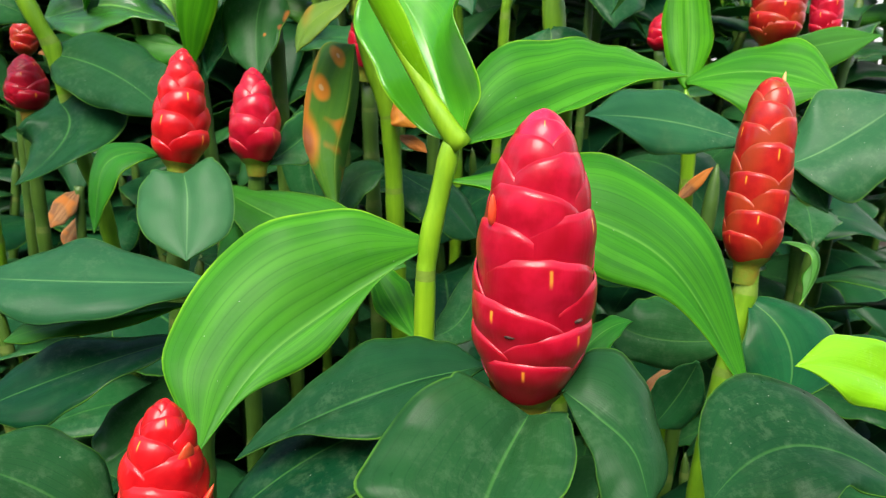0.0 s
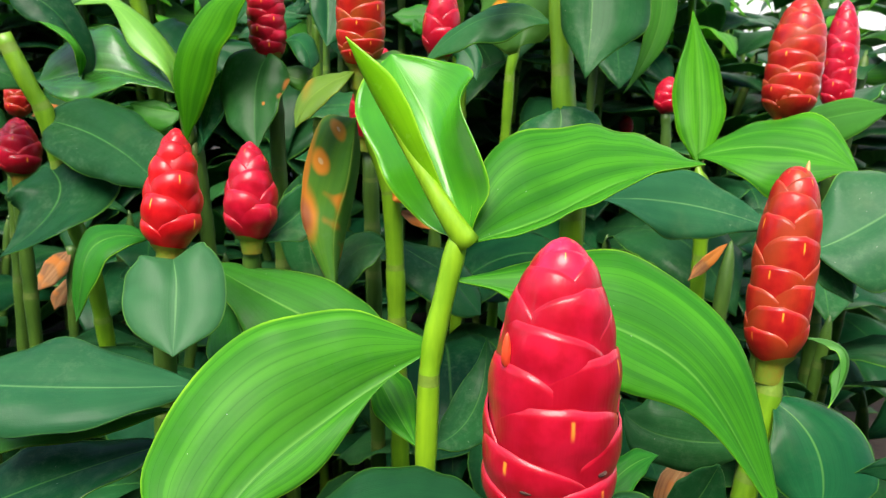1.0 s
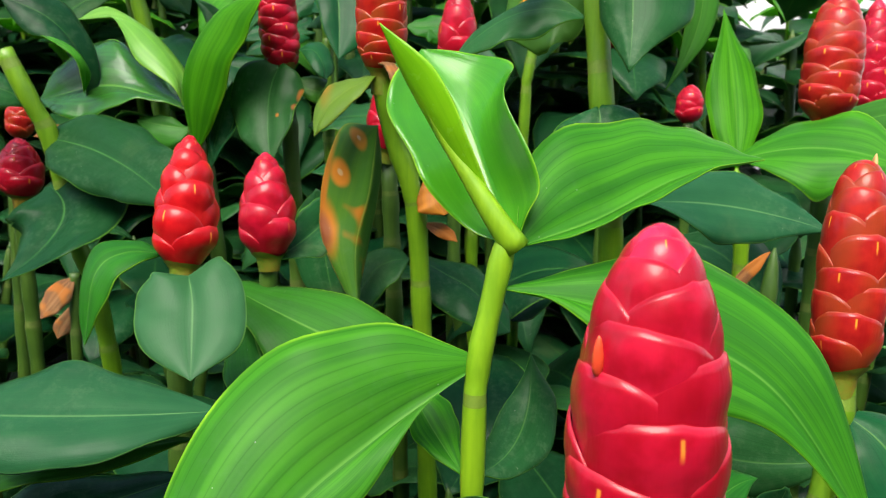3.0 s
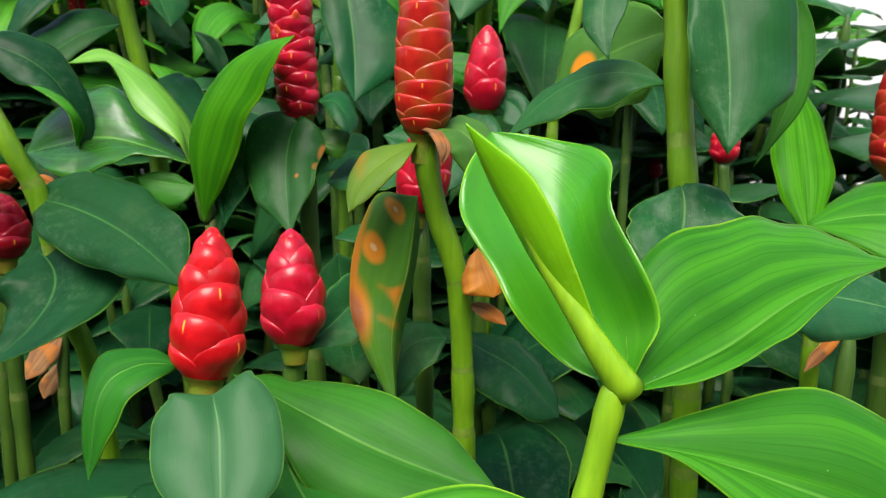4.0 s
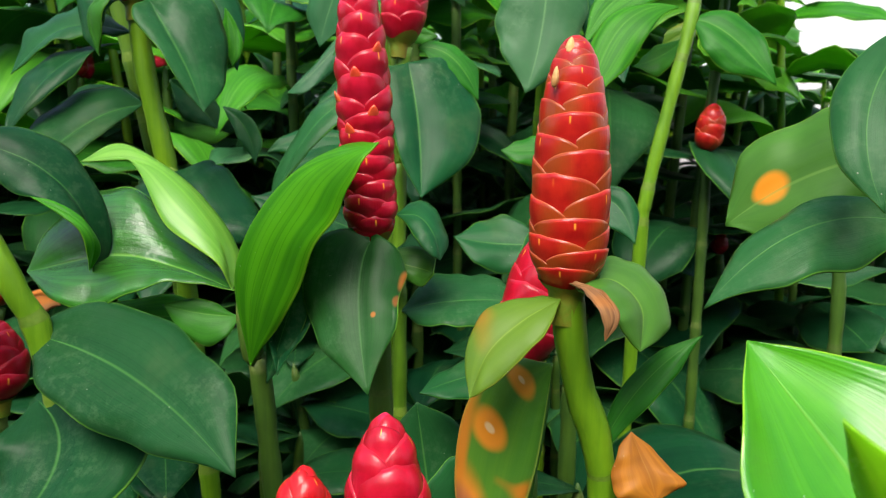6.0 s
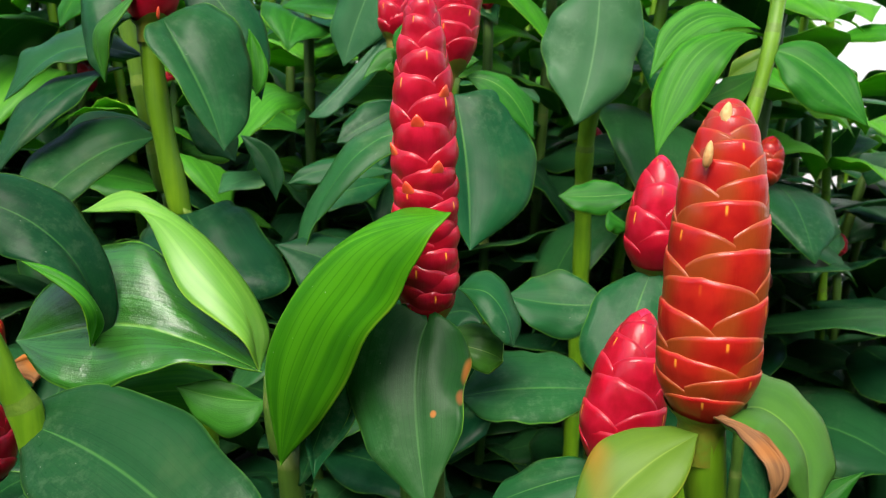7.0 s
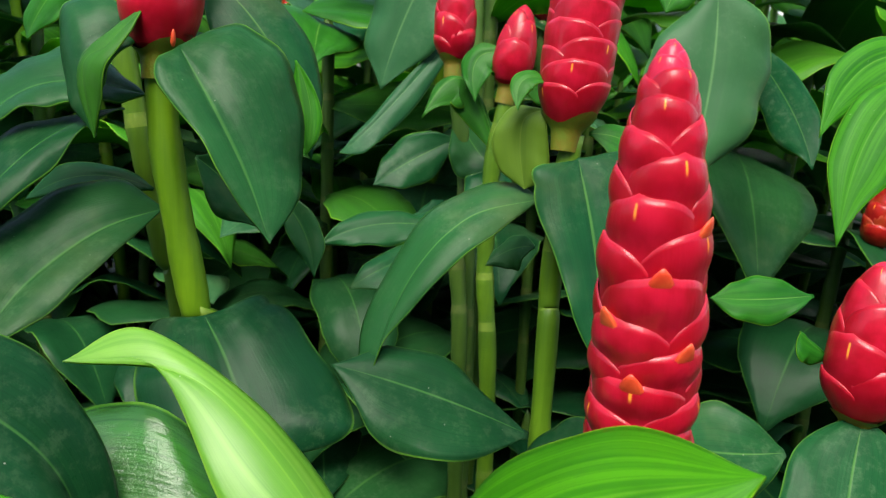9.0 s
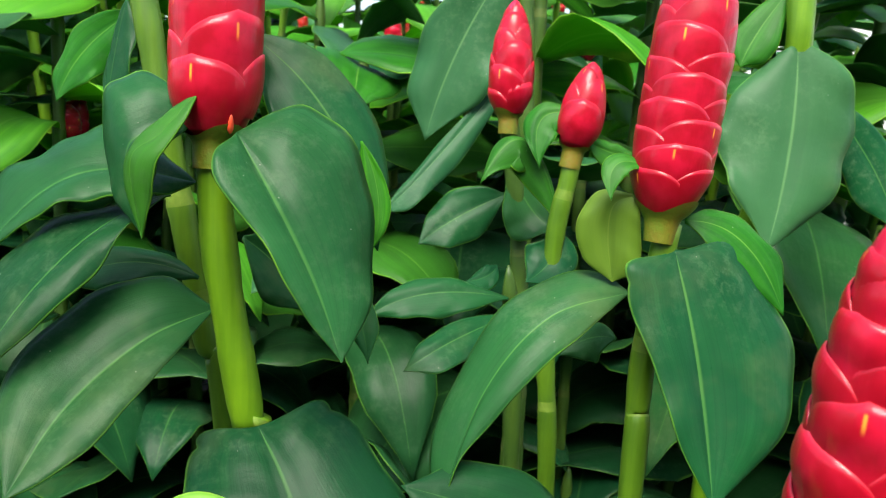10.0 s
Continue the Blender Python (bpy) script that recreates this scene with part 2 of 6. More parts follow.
def bract_material(name, deep, bright, rim, side, rough, side_amount, lip_amount, streak=(0.85, 0.30, 0.03)):
    """A waxy flower scale: deep red with a pale rim, a small orange streak below its tip, and flanks of another tone."""
    mat, tree, bsdf = shader(name, rough, 0.16)
    link = tree.links.new
    uv = node(tree, "ShaderNodeUVMap")
    uv.uv_map = "blade"
    parts = node(tree, "ShaderNodeSeparateXYZ", [(uv.outputs[0], 0)])
    across, along = parts.outputs[0], parts.outputs[1]
    place = node(tree, "ShaderNodeTexCoord")
    info = node(tree, "ShaderNodeObjectInfo")
    mottle = node(tree, "ShaderNodeTexNoise", [(place.outputs["Object"], "Vector")], Scale=160.0, Detail=3.0)
    tone = blend(tree, steps(tree, mottle.outputs[0], 0.3, 0.7), deep, bright)
    tone = blend(tree, maths(tree, "MULTIPLY", info.outputs["Random"], 0.45), tone, deep)
    off = maths(tree, "ABSOLUTE", maths(tree, "SUBTRACT", across, 0.5))
    wide = node(tree, "ShaderNodeTexNoise", [(place.outputs["Object"], "Vector")], Scale=75.0, Detail=2.0)
    flank = maths(tree, "MULTIPLY", steps(tree, maths(tree, "ADD", off, maths(tree, "MULTIPLY", maths(tree, "SUBTRACT", wide.outputs[0], 0.5), 0.3)), 0.10, 0.36), side_amount)
    tone = blend(tree, flank, tone, side)
    lip = maths(tree, "MULTIPLY", steps(tree, along, 0.965, 0.995), lip_amount)
    tone = blend(tree, lip, tone, rim)
    mark = maths(tree, "MULTIPLY", maths(tree, "SUBTRACT", 1.0, steps(tree, off, 0.003, 0.016)), maths(tree, "MULTIPLY", steps(tree, along, 0.60, 0.74), maths(tree, "SUBTRACT", 1.0, steps(tree, along, 0.84, 0.88))))
    tone = blend(tree, maths(tree, "MULTIPLY", mark, steps(tree, info.outputs["Random"], 0.2, 0.6)), tone, streak)
    scar = node(tree, "ShaderNodeTexNoise", [(place.outputs["Object"], "Vector")], Scale=110.0, Detail=5.0, Roughness=0.75)
    tone = blend(tree, maths(tree, "MULTIPLY", steps(tree, scar.outputs[0], 0.70, 0.78), 0.7), tone, (0.10, 0.035, 0.02))
    link(tone, bsdf.inputs["Base Color"])
    link(maths(tree, "ADD", maths(tree, "MULTIPLY", scar.outputs[0], 0.25), rough - 0.1), bsdf.inputs["Roughness"])
    ridges_at = node(tree, "ShaderNodeCombineXYZ", [(maths(tree, "MULTIPLY", across, 40.0), 0), (maths(tree, "MULTIPLY", along, 2.0), 1), (maths(tree, "MULTIPLY", info.outputs["Random"], 50.0), 2)])
    ridges = node(tree, "ShaderNodeTexNoise", [(ridges_at.outputs[0], "Vector")], Scale=1.0, Detail=2.0)
    lift = node(tree, "ShaderNodeBump", [(maths(tree, "ADD", ridges.outputs[0], maths(tree, "MULTIPLY", scar.outputs[0], 0.5)), "Height")], Strength=0.16, Distance=0.0006)
    link(lift.outputs[0], bsdf.inputs["Normal"])
    bsdf.inputs["Subsurface Weight"].default_value = 0.12
    bsdf.inputs["Subsurface Radius"].default_value = (0.004, 0.001, 0.0006)
    bsdf.inputs["Subsurface Scale"].default_value = 0.6
    bsdf.inputs["Coat Weight"].default_value = 0.32
    bsdf.inputs["Coat Roughness"].default_value = 0.09
    return mat


BRACT = {
    "red": bract_material("bract_red", (0.33, 0.003, 0.013), (0.50, 0.007, 0.031), (0.46, 0.05, 0.07), (0.29, 0.002, 0.009), 0.32, 0.5, 0.35),
    "pink": bract_material("bract_pink", (0.50, 0.006, 0.032), (0.66, 0.026, 0.085), (0.64, 0.12, 0.18), (0.46, 0.008, 0.045), 0.30, 0.4, 0.3),
    "scarlet": bract_material("bract_scarlet", (0.40, 0.003, 0.006), (0.60, 0.010, 0.013), (0.50, 0.05, 0.05), (0.33, 0.002, 0.004), 0.32, 0.5, 0.3),
    "orange": bract_material("bract_orange", (0.33, 0.006, 0.005), (0.47, 0.018, 0.008), (0.40, 0.17, 0.06), (0.23, 0.055, 0.006), 0.36, 0.7, 0.32),
    "rust": bract_material("bract_rust", (0.30, 0.006, 0.006), (0.46, 0.018, 0.010), (0.30, 0.10, 0.05), (0.27, 0.040, 0.008), 0.38, 0.7, 0.5),
}


def plain_material(name, a, b, scale, rough, bump=0.3, detail=5.0, stretch=1.0):
    mat, tree, bsdf = shader(name, rough)
    place = node(tree, "ShaderNodeTexCoord")
    at = node(tree, "ShaderNodeMapping", [(place.outputs["Object"], "Vector")])
    at.inputs["Scale"].default_value = (1.0, 1.0, 1.0 / stretch)
    cloud = node(tree, "ShaderNodeTexNoise", [(place.outputs["Object"], "Vector")], Scale=scale, Detail=detail)
    grain = node(tree, "ShaderNodeTexNoise", [(at.outputs[0], "Vector")], Scale=scale * 9, Detail=3.0)
    fac = maths(tree, "ADD", maths(tree, "MULTIPLY", steps(tree, cloud.outputs[0], 0.3, 0.7), 0.75 if stretch == 1.0 else 0.55), maths(tree, "MULTIPLY", steps(tree, grain.outputs[0], 0.3, 0.7), 0.25 if stretch == 1.0 else 0.45))
    tree.links.new(blend(tree, fac, a, b), bsdf.inputs["Base Color"])
    lift = node(tree, "ShaderNodeBump", [(grain.outputs[0], "Height")], Strength=bump, Distance=0.002)
    tree.links.new(lift.outputs[0], bsdf.inputs["Normal"])
    return mat


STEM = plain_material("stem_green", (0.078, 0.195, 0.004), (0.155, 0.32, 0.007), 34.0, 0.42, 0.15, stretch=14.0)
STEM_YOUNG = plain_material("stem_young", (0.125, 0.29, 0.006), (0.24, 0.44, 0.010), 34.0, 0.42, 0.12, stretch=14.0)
# two darker copies of STEM: shade among the canes put into the colour
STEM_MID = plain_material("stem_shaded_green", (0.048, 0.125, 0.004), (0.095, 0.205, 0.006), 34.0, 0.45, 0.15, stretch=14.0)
STEM_DARK = plain_material("stem_shade_dark", (0.030, 0.080, 0.007), (0.06, 0.13, 0.010), 34.0, 0.5, 0.2, stretch=14.0)
SHEATH = plain_material("sheath_rim", (0.085, 0.18, 0.01), (0.17, 0.27, 0.025), 60.0, 0.55, 0.2)
# darker sheath rim for STEM_DARK, shade in its colour too
SHEATH_DARK = plain_material("sheath_rim_dark", (0.05, 0.10, 0.012), (0.11, 0.16, 0.025), 60.0, 0.6, 0.2)
COLLAR = plain_material("collar_orange", (0.19, 0.12, 0.008), (0.10, 0.19, 0.008), 60.0, 0.5, 0.2)
BUD = plain_material("flower_bud_orange", (0.70, 0.045, 0.018), (0.80, 0.11, 0.03), 90.0, 0.4, 0.1)
BUD_DRY = plain_material("flower_bud_dry", (0.50, 0.22, 0.06), (0.70, 0.45, 0.17), 90.0, 0.6, 0.3)
SCAR = plain_material("dry_scar", (0.03, 0.012, 0.008), (0.12, 0.05, 0.03), 300.0, 0.8, 0.5)
SOIL = plain_material("garden_soil", (0.018, 0.012, 0.008), (0.06, 0.042, 0.028), 9.0, 0.95, 0.9)
RENDERED = plain_material("rough_render", (0.16, 0.15, 0.13), (0.24, 0.22, 0.19), 3.0, 0.9, 0.3)
PLASTER = plain_material("white_plaster", (0.78, 0.78, 0.76), (0.86, 0.86, 0.85), 3.0, 0.85, 0.2)


# ---- builders ----
def mesh_object(name, verts, faces, mats, slots=None, uvs=None, smooth=True):
    mesh = bpy.data.meshes.new(name)
    mesh.from_pydata(verts, [], faces)
    for mat in mats:
        mesh.materials.append(mat)
    if slots:
        mesh.polygons.foreach_set("material_index", slots)
    mesh.polygons.foreach_set("use_smooth", [smooth] * len(faces))
    if uvs:
        layer = mesh.uv_layers.new(name="blade")
        flat = np.array([uvs[i] for f in faces for i in f], dtype=np.float32).ravel()
        layer.data.foreach_set("uv", flat)
    mesh.update()
    return new(name, mesh)


def under(ob, parent, label=""):
    """Makes ob, built in world coordinates, a part of parent."""
    ob.parent = parent
    ob.matrix_parent_inverse = Matrix.Translation(-WHERE.get(parent.name, Vector()))
    return tagged(ob, label=label) if label else ob


WHERE = {}


def plant(x, y, label):
    """The empty at a plant's foot, which holds its stem, leaves and flower cone."""
    foot = new("ginger_plant", None)
    foot.location = (x, y, 0)
    foot.empty_display_size = 0.03
    WHERE[foot.name] = Vector((x, y, 0))
    return tagged(foot, label, "plant", "red button ginger bed")


def blade_mesh(owner, top_side, normals, uvs, rows, cols, look_of, label):
    """Gives a sheet of points its thickness, upper side and underside."""
    n, wide = len(top_side), 2 * cols + 1
    thick = 0.0006
    verts = [p + m * thick / 2 for p, m in zip(top_side, normals)] + [p - m * thick / 2 for p, m in zip(top_side, normals)]
    faces, slots = [], []
    for i in range(rows):
        for j in range(wide - 1):
            a, b, c, d = i * wide + j, i * wide + j + 1, (i + 1) * wide + j + 1, (i + 1) * wide + j
            faces.append((a, b, c, d))
            slots.append(0)
            faces.append((n + a, n + d, n + c, n + b))
            slots.append(1)
        for j in (0, wide - 1):
            a, d = i * wide + j, (i + 1) * wide + j
            faces.append((a, d, n + d, n + a) if j == 0 else (d, a, n + a, n + d))
            slots.append(0)
    for i in (0, rows):
        for j in range(wide - 1):
            a, b = i * wide + j, i * wide + j + 1
            faces.append((b, a, n + a, n + b) if i == 0 else (a, b, n + b, n + a))
            slots.append(0)
    ob = mesh_object("leaf", verts, faces, [LEAF[look_of], LEAF[UNDER.get(look_of, "under")]], slots, uvs + uvs)
    return under(ob, owner, label)


def leaf(owner, base, mid, tip, left, right, look_of="dark", wave=1.0, arch=0.22, full=1.0, rows=28, cols=6, curl=0.0, seed=0, label="", hook=None, heart=1.0):
    """A blade whose midrib runs base - mid - tip; left and right are the margins beside mid. full: fuller (above 1) or slimmer ends."""
    base, mid, tip, left, right = (Vector(v) for v in (base, mid, tip, left, right))
    bend = 2 * mid - (base + tip) / 2
    late = Vector(hook) if hook else None

    def rib(u):
        if late:
            k = u * (u - 0.5) * (u - 0.8)
            return base * ((u - 0.5) * (u - 0.8) * (u - 1) / -0.4) + mid * (u * (u - 0.8) * (u - 1) / 0.075) + late * (u * (u - 0.5) * (u - 1) / -0.048) + tip * (k / 0.1)
        return base * (1 - u) ** 2 + bend * 2 * u * (1 - u) + tip * u * u

    at_mid = (rib(0.55) - rib(0.45)).normalized()
    sides = (left - mid, right - mid)
    sides = [s - at_mid * s.dot(at_mid) * 0.6 for s in sides]
    rng = random.Random(seed * 7919 + round(1e5 * (base.x + tip.z + mid.y)))
    phase, freq = rng.uniform(0, 6.28), rng.uniform(7, 12)
    size = max(s.length for s in sides)
    top_side, uvs = [], []
    normals = []
    for i in range(rows + 1):
        u = i / rows
        spot = rib(u)
        run = (rib(u + 0.01) - rib(u - 0.01)).normalized()
        turn = at_mid.rotation_difference(run)
        from_mid = (u - 0.5) / 0.5
        width = max(0.0, 1.0 - abs(from_mid) ** (1.85 * full * heart if u < 0.5 else 2.3 * full)) ** (0.95 / heart ** 0.6 if u < 0.5 else 0.85)
        width *= 1.0 - 0.62 * ((u - 0.76) / 0.24) ** 1.1 if u > 0.76 and full < 1.8 else 1.0
        if late:
            fade = min(1.0, max(0.0, (u - 0.58) / 0.2))
            width *= 1.0 - 0.78 * fade * fade * (3 - 2 * fade)
        width = max(width, 0.075 if u < 0.5 else 0.006)
        flat = (turn @ sides[1] - turn @ sides[0])
        up = flat.cross(run).normalized()
        for j in range(-cols, cols + 1):
            s = abs(j) / cols
            side = turn @ sides[0 if j < 0 else 1]
            lift = arch * s * (1.0 - s) * size * width * 1.2 - 0.10 * arch * size * s * s * width
            ends = math.sin(math.pi * u) ** 0.6
            ripple = 0.085 * math.sin(freq * u + phase + (1.9 if j < 0 else 0.0)) + 0.11 * math.sin(0.45 * freq * u + 2.3 * phase + (2.6 if j < 0 else 0.4)) + 0.03 * math.sin(2.3 * freq * u + phase * 3.1 + j)
            wobble = wave * size * ends * (1.25 * s ** 2.4 * ripple + 0.06 * s * noise.noise(Vector((u * 3.5 + 9 * phase, j * 0.45, phase))))
            back = (tip - base).normalized() * (-0.09 * (heart - 1.0) * (tip - base).length * s * (2.2 - s) * max(0.0, 1.0 - u / 0.3))
            point = spot + back + side * (s * width * (1.0 + 0.075 * wave * math.sin(freq * 0.7 * u + phase + (1.1 if j < 0 else 0.0)) + 0.035 * wave * math.sin(freq * 1.9 * u + 2 * phase + (2.1 if j < 0 else 0.0)))) + up * (lift + wobble)
            if curl:
                point += up * curl * size * s * s * width
            top_side.append(point)
            normals.append(up)
            uvs.append((0.5 + 0.5 * j / cols, u))
    return blade_mesh(owner, top_side, normals, uvs, rows, cols, look_of, label)


def curve_at(points, u):
    """A smooth curve through evenly spaced points, at u from 0 to 1."""
    n = len(points) - 1
    k = min(int(u * n), n - 1)
    t = u * n - k
    a, b = points[k], points[k + 1]
    before = points[k - 1] if k else a * 2 - b
    after = points[k + 2] if k + 2 <= n else b * 2 - a
    return 0.5 * (2 * a + (b - before) * t + (2 * before - 5 * a + 4 * b - after) * t * t + (3 * a - before - 3 * b + after) * t ** 3)


def blade(owner, rib, left, right, look_of="dark", arch=0.10, wave=0.35, rows=40, cols=8, seed=0, label="", round_base=0.0, roll=0.0):
    """A blade lofted over its curved midrib, base to tip, and its two margins; it may fold, twist or hang."""
    rib = [Vector(p) for p in rib]
    margins = [[rib[0]] + [Vector(p) for p in side] + [rib[-1]] for side in (left, right)]
    rng = random.Random(seed * 31 + round(1e5 * (rib[0].x + rib[-1].z)))
    phase, freq = rng.uniform(0, 6.28), rng.uniform(11, 17)
    top_side, normals, uvs = [], [], []
    for i in range(rows + 1):
        u = i / rows
        spot = curve_at(rib, u)
        ends = [curve_at(side, u) for side in margins]
        run = curve_at(rib, min(1.0, u + 0.02)) - curve_at(rib, max(0.0, u - 0.02))
        up = (ends[1] - ends[0]).cross(run)
        up = up.normalized() if up.length > 1e-9 else (normals[-1] if normals else Vector((0, -0.5, 0.8)))
        for j in range(-cols, cols + 1):
            s = abs(j) / cols
            reach = ends[0 if j < 0 else 1] - spot
            if round_base and u < 0.25:
                reach *= 1.0 + round_base * math.sin(math.pi * u / 0.25)
            size = reach.length
            lift = arch * 4 * s * (1 - s) * size + roll * (1 - s * s) * (ends[1] - ends[0]).length
            ripple = wave * size * s ** 2.2 * (0.10 * math.sin(freq * u + phase + (1.7 if j < 0 else 0.0)) + 0.05 * math.sin(2.3 * freq * u + 2.1 * phase + (0.6 if j < 0 else 2.4)))
            dent = 0.035 * wave * size * s * noise.noise(Vector((u * 5 + 7 * phase, j * 0.5, phase)))
            top_side.append(spot + reach * (s * (1 + 0.03 * wave * math.sin(1.6 * freq * u + phase + j * 0.02))) + up * (lift + ripple + dent))
            normals.append(up)
            uvs.append((0.5 + 0.5 * j / cols, u))
    return blade_mesh(owner, top_side, normals, uvs, rows, cols, look_of, label)


def stem(owner, points, wide, narrow, mat=None, nodes=0.045, name="stem", pointed=False, ease=1.0):
    """A jointed cane through points (foot first), with a slightly swollen joint and a sheath's rim every few centimetres."""
    points = [Vector(p) for p in points]
    path, radii, rims = [], [], []
    total = sum((b - a).length for a, b in zip(points, points[1:]))
    gone = 0.0
    for k, (a, b) in enumerate(zip(points, points[1:])):
        before = points[k - 1] if k else a - (b - a)
        after = points[k + 2] if k + 2 < len(points) else b + (b - a)
        count = max(3, int((b - a).length / 0.006))
        for i in range(count):
            t = i / count
            p = 0.5 * (2 * a + (b - before) * t + (2 * before - 5 * a + 4 * b - after) * t * t + (3 * a - before - 3 * b + after) * t ** 3)
            here = gone + (b - a).length * t
            r = wide + (narrow - wide) * (here / total) ** ease
            off = (here % nodes) / nodes
            r *= 1.0 + 0.07 * math.exp(-((off - 0.5) / 0.035) ** 2) + (0.05 if off < 0.5 else -0.03)
            path.append(p)
            radii.append(r)
            rims.append(abs(off - 0.5) < 0.05)
        gone += (b - a).length
    path.append(points[-1])
    radii.append(narrow)
    if pointed:
        for k in range(1, 5):
            radii[-k] *= (0.15, 0.5, 0.75, 0.9)[k - 1]
    verts, faces, slots = [], [], []
    ring = 12
    for i, (p, r) in enumerate(zip(path, radii)):
        run = (path[min(i + 1, len(path) - 1)] - path[max(i - 1, 0)]).normalized()
        x = (Vector((1, 0, 0)) - run * run.x).normalized()
        y = run.cross(x)
        for k in range(ring):
            g = 2 * math.pi * k / ring
            verts.append(p + (x * math.cos(g) + y * math.sin(g)) * r)
    for i in range(len(path) - 1):
        for k in range(ring):
            a, b = i * ring + k, i * ring + (k + 1) % ring
            faces.append((a, b, b + ring, a + ring))
            slots.append(1 if rims[i] else 0)
    faces.append(tuple(range(ring))[::-1])
    faces.append(tuple(range((len(path) - 1) * ring, len(path) * ring)))
    slots += [0, 0]
    return under(mesh_object(name, verts, faces, [mat or STEM, SHEATH_DARK if mat is STEM_DARK else SHEATH], slots), owner)


def bract_mesh(owner, place, start, height, angle, half, profile, swell, lean, mat, fine, point):
    """One waxy scale wrapped round the cone's axis, its free rim on top."""
    cols, rows = (14, 8) if fine else (8, 5)
    verts, uvs = [], []
    rng = random.Random(round(angle * 100) + round(start * 1e5))
    skew, peak, push = rng.uniform(-0.14, 0.14), rng.uniform(0.04, 0.13), rng.uniform(-0.012, 0.018)
    for i in range(rows + 2):
        s = min(1.0, i / rows)
        for j in range(cols + 1):
            a = 2 * j / cols - 1
            rim = 1.0 - 0.40 * abs(a) ** 3.2 + point * peak * max(0.0, 1 - abs(a) / 0.22) + skew * a
            z, r, size, roof = profile(start + height * s * rim)
            puff = math.sin(math.pi * min(1.0, max(0.0, (s - 0.3) / 0.72)))
            out = (-0.05 + 0.05 * s + push * s + swell * puff * max(0.0, 1 - 1.3 * a * a) + lean * s * s * (1 - a * a) - 0.045 * abs(a) ** 4 * s) * size
            if i == rows + 1:
                out -= 0.03 * size
            r = max(0.0002, r + out * math.sqrt(1 - roof * roof))
            z += out * roof
            g = angle + half * a
            verts.append(place @ Vector((math.cos(g) * r, math.sin(g) * r, z)))
            uvs.append((0.5 + 0.5 * a, s))
    faces = [(i * (cols + 1) + j, i * (cols + 1) + j + 1, (i + 1) * (cols + 1) + j + 1, (i + 1) * (cols + 1) + j) for i in range(rows + 1) for j in range(cols)]
    if isinstance(owner, list):
        owner.append((verts, faces, uvs))
        return None
    return under(mesh_object("bract", verts, faces, [mat], None, uvs), owner)


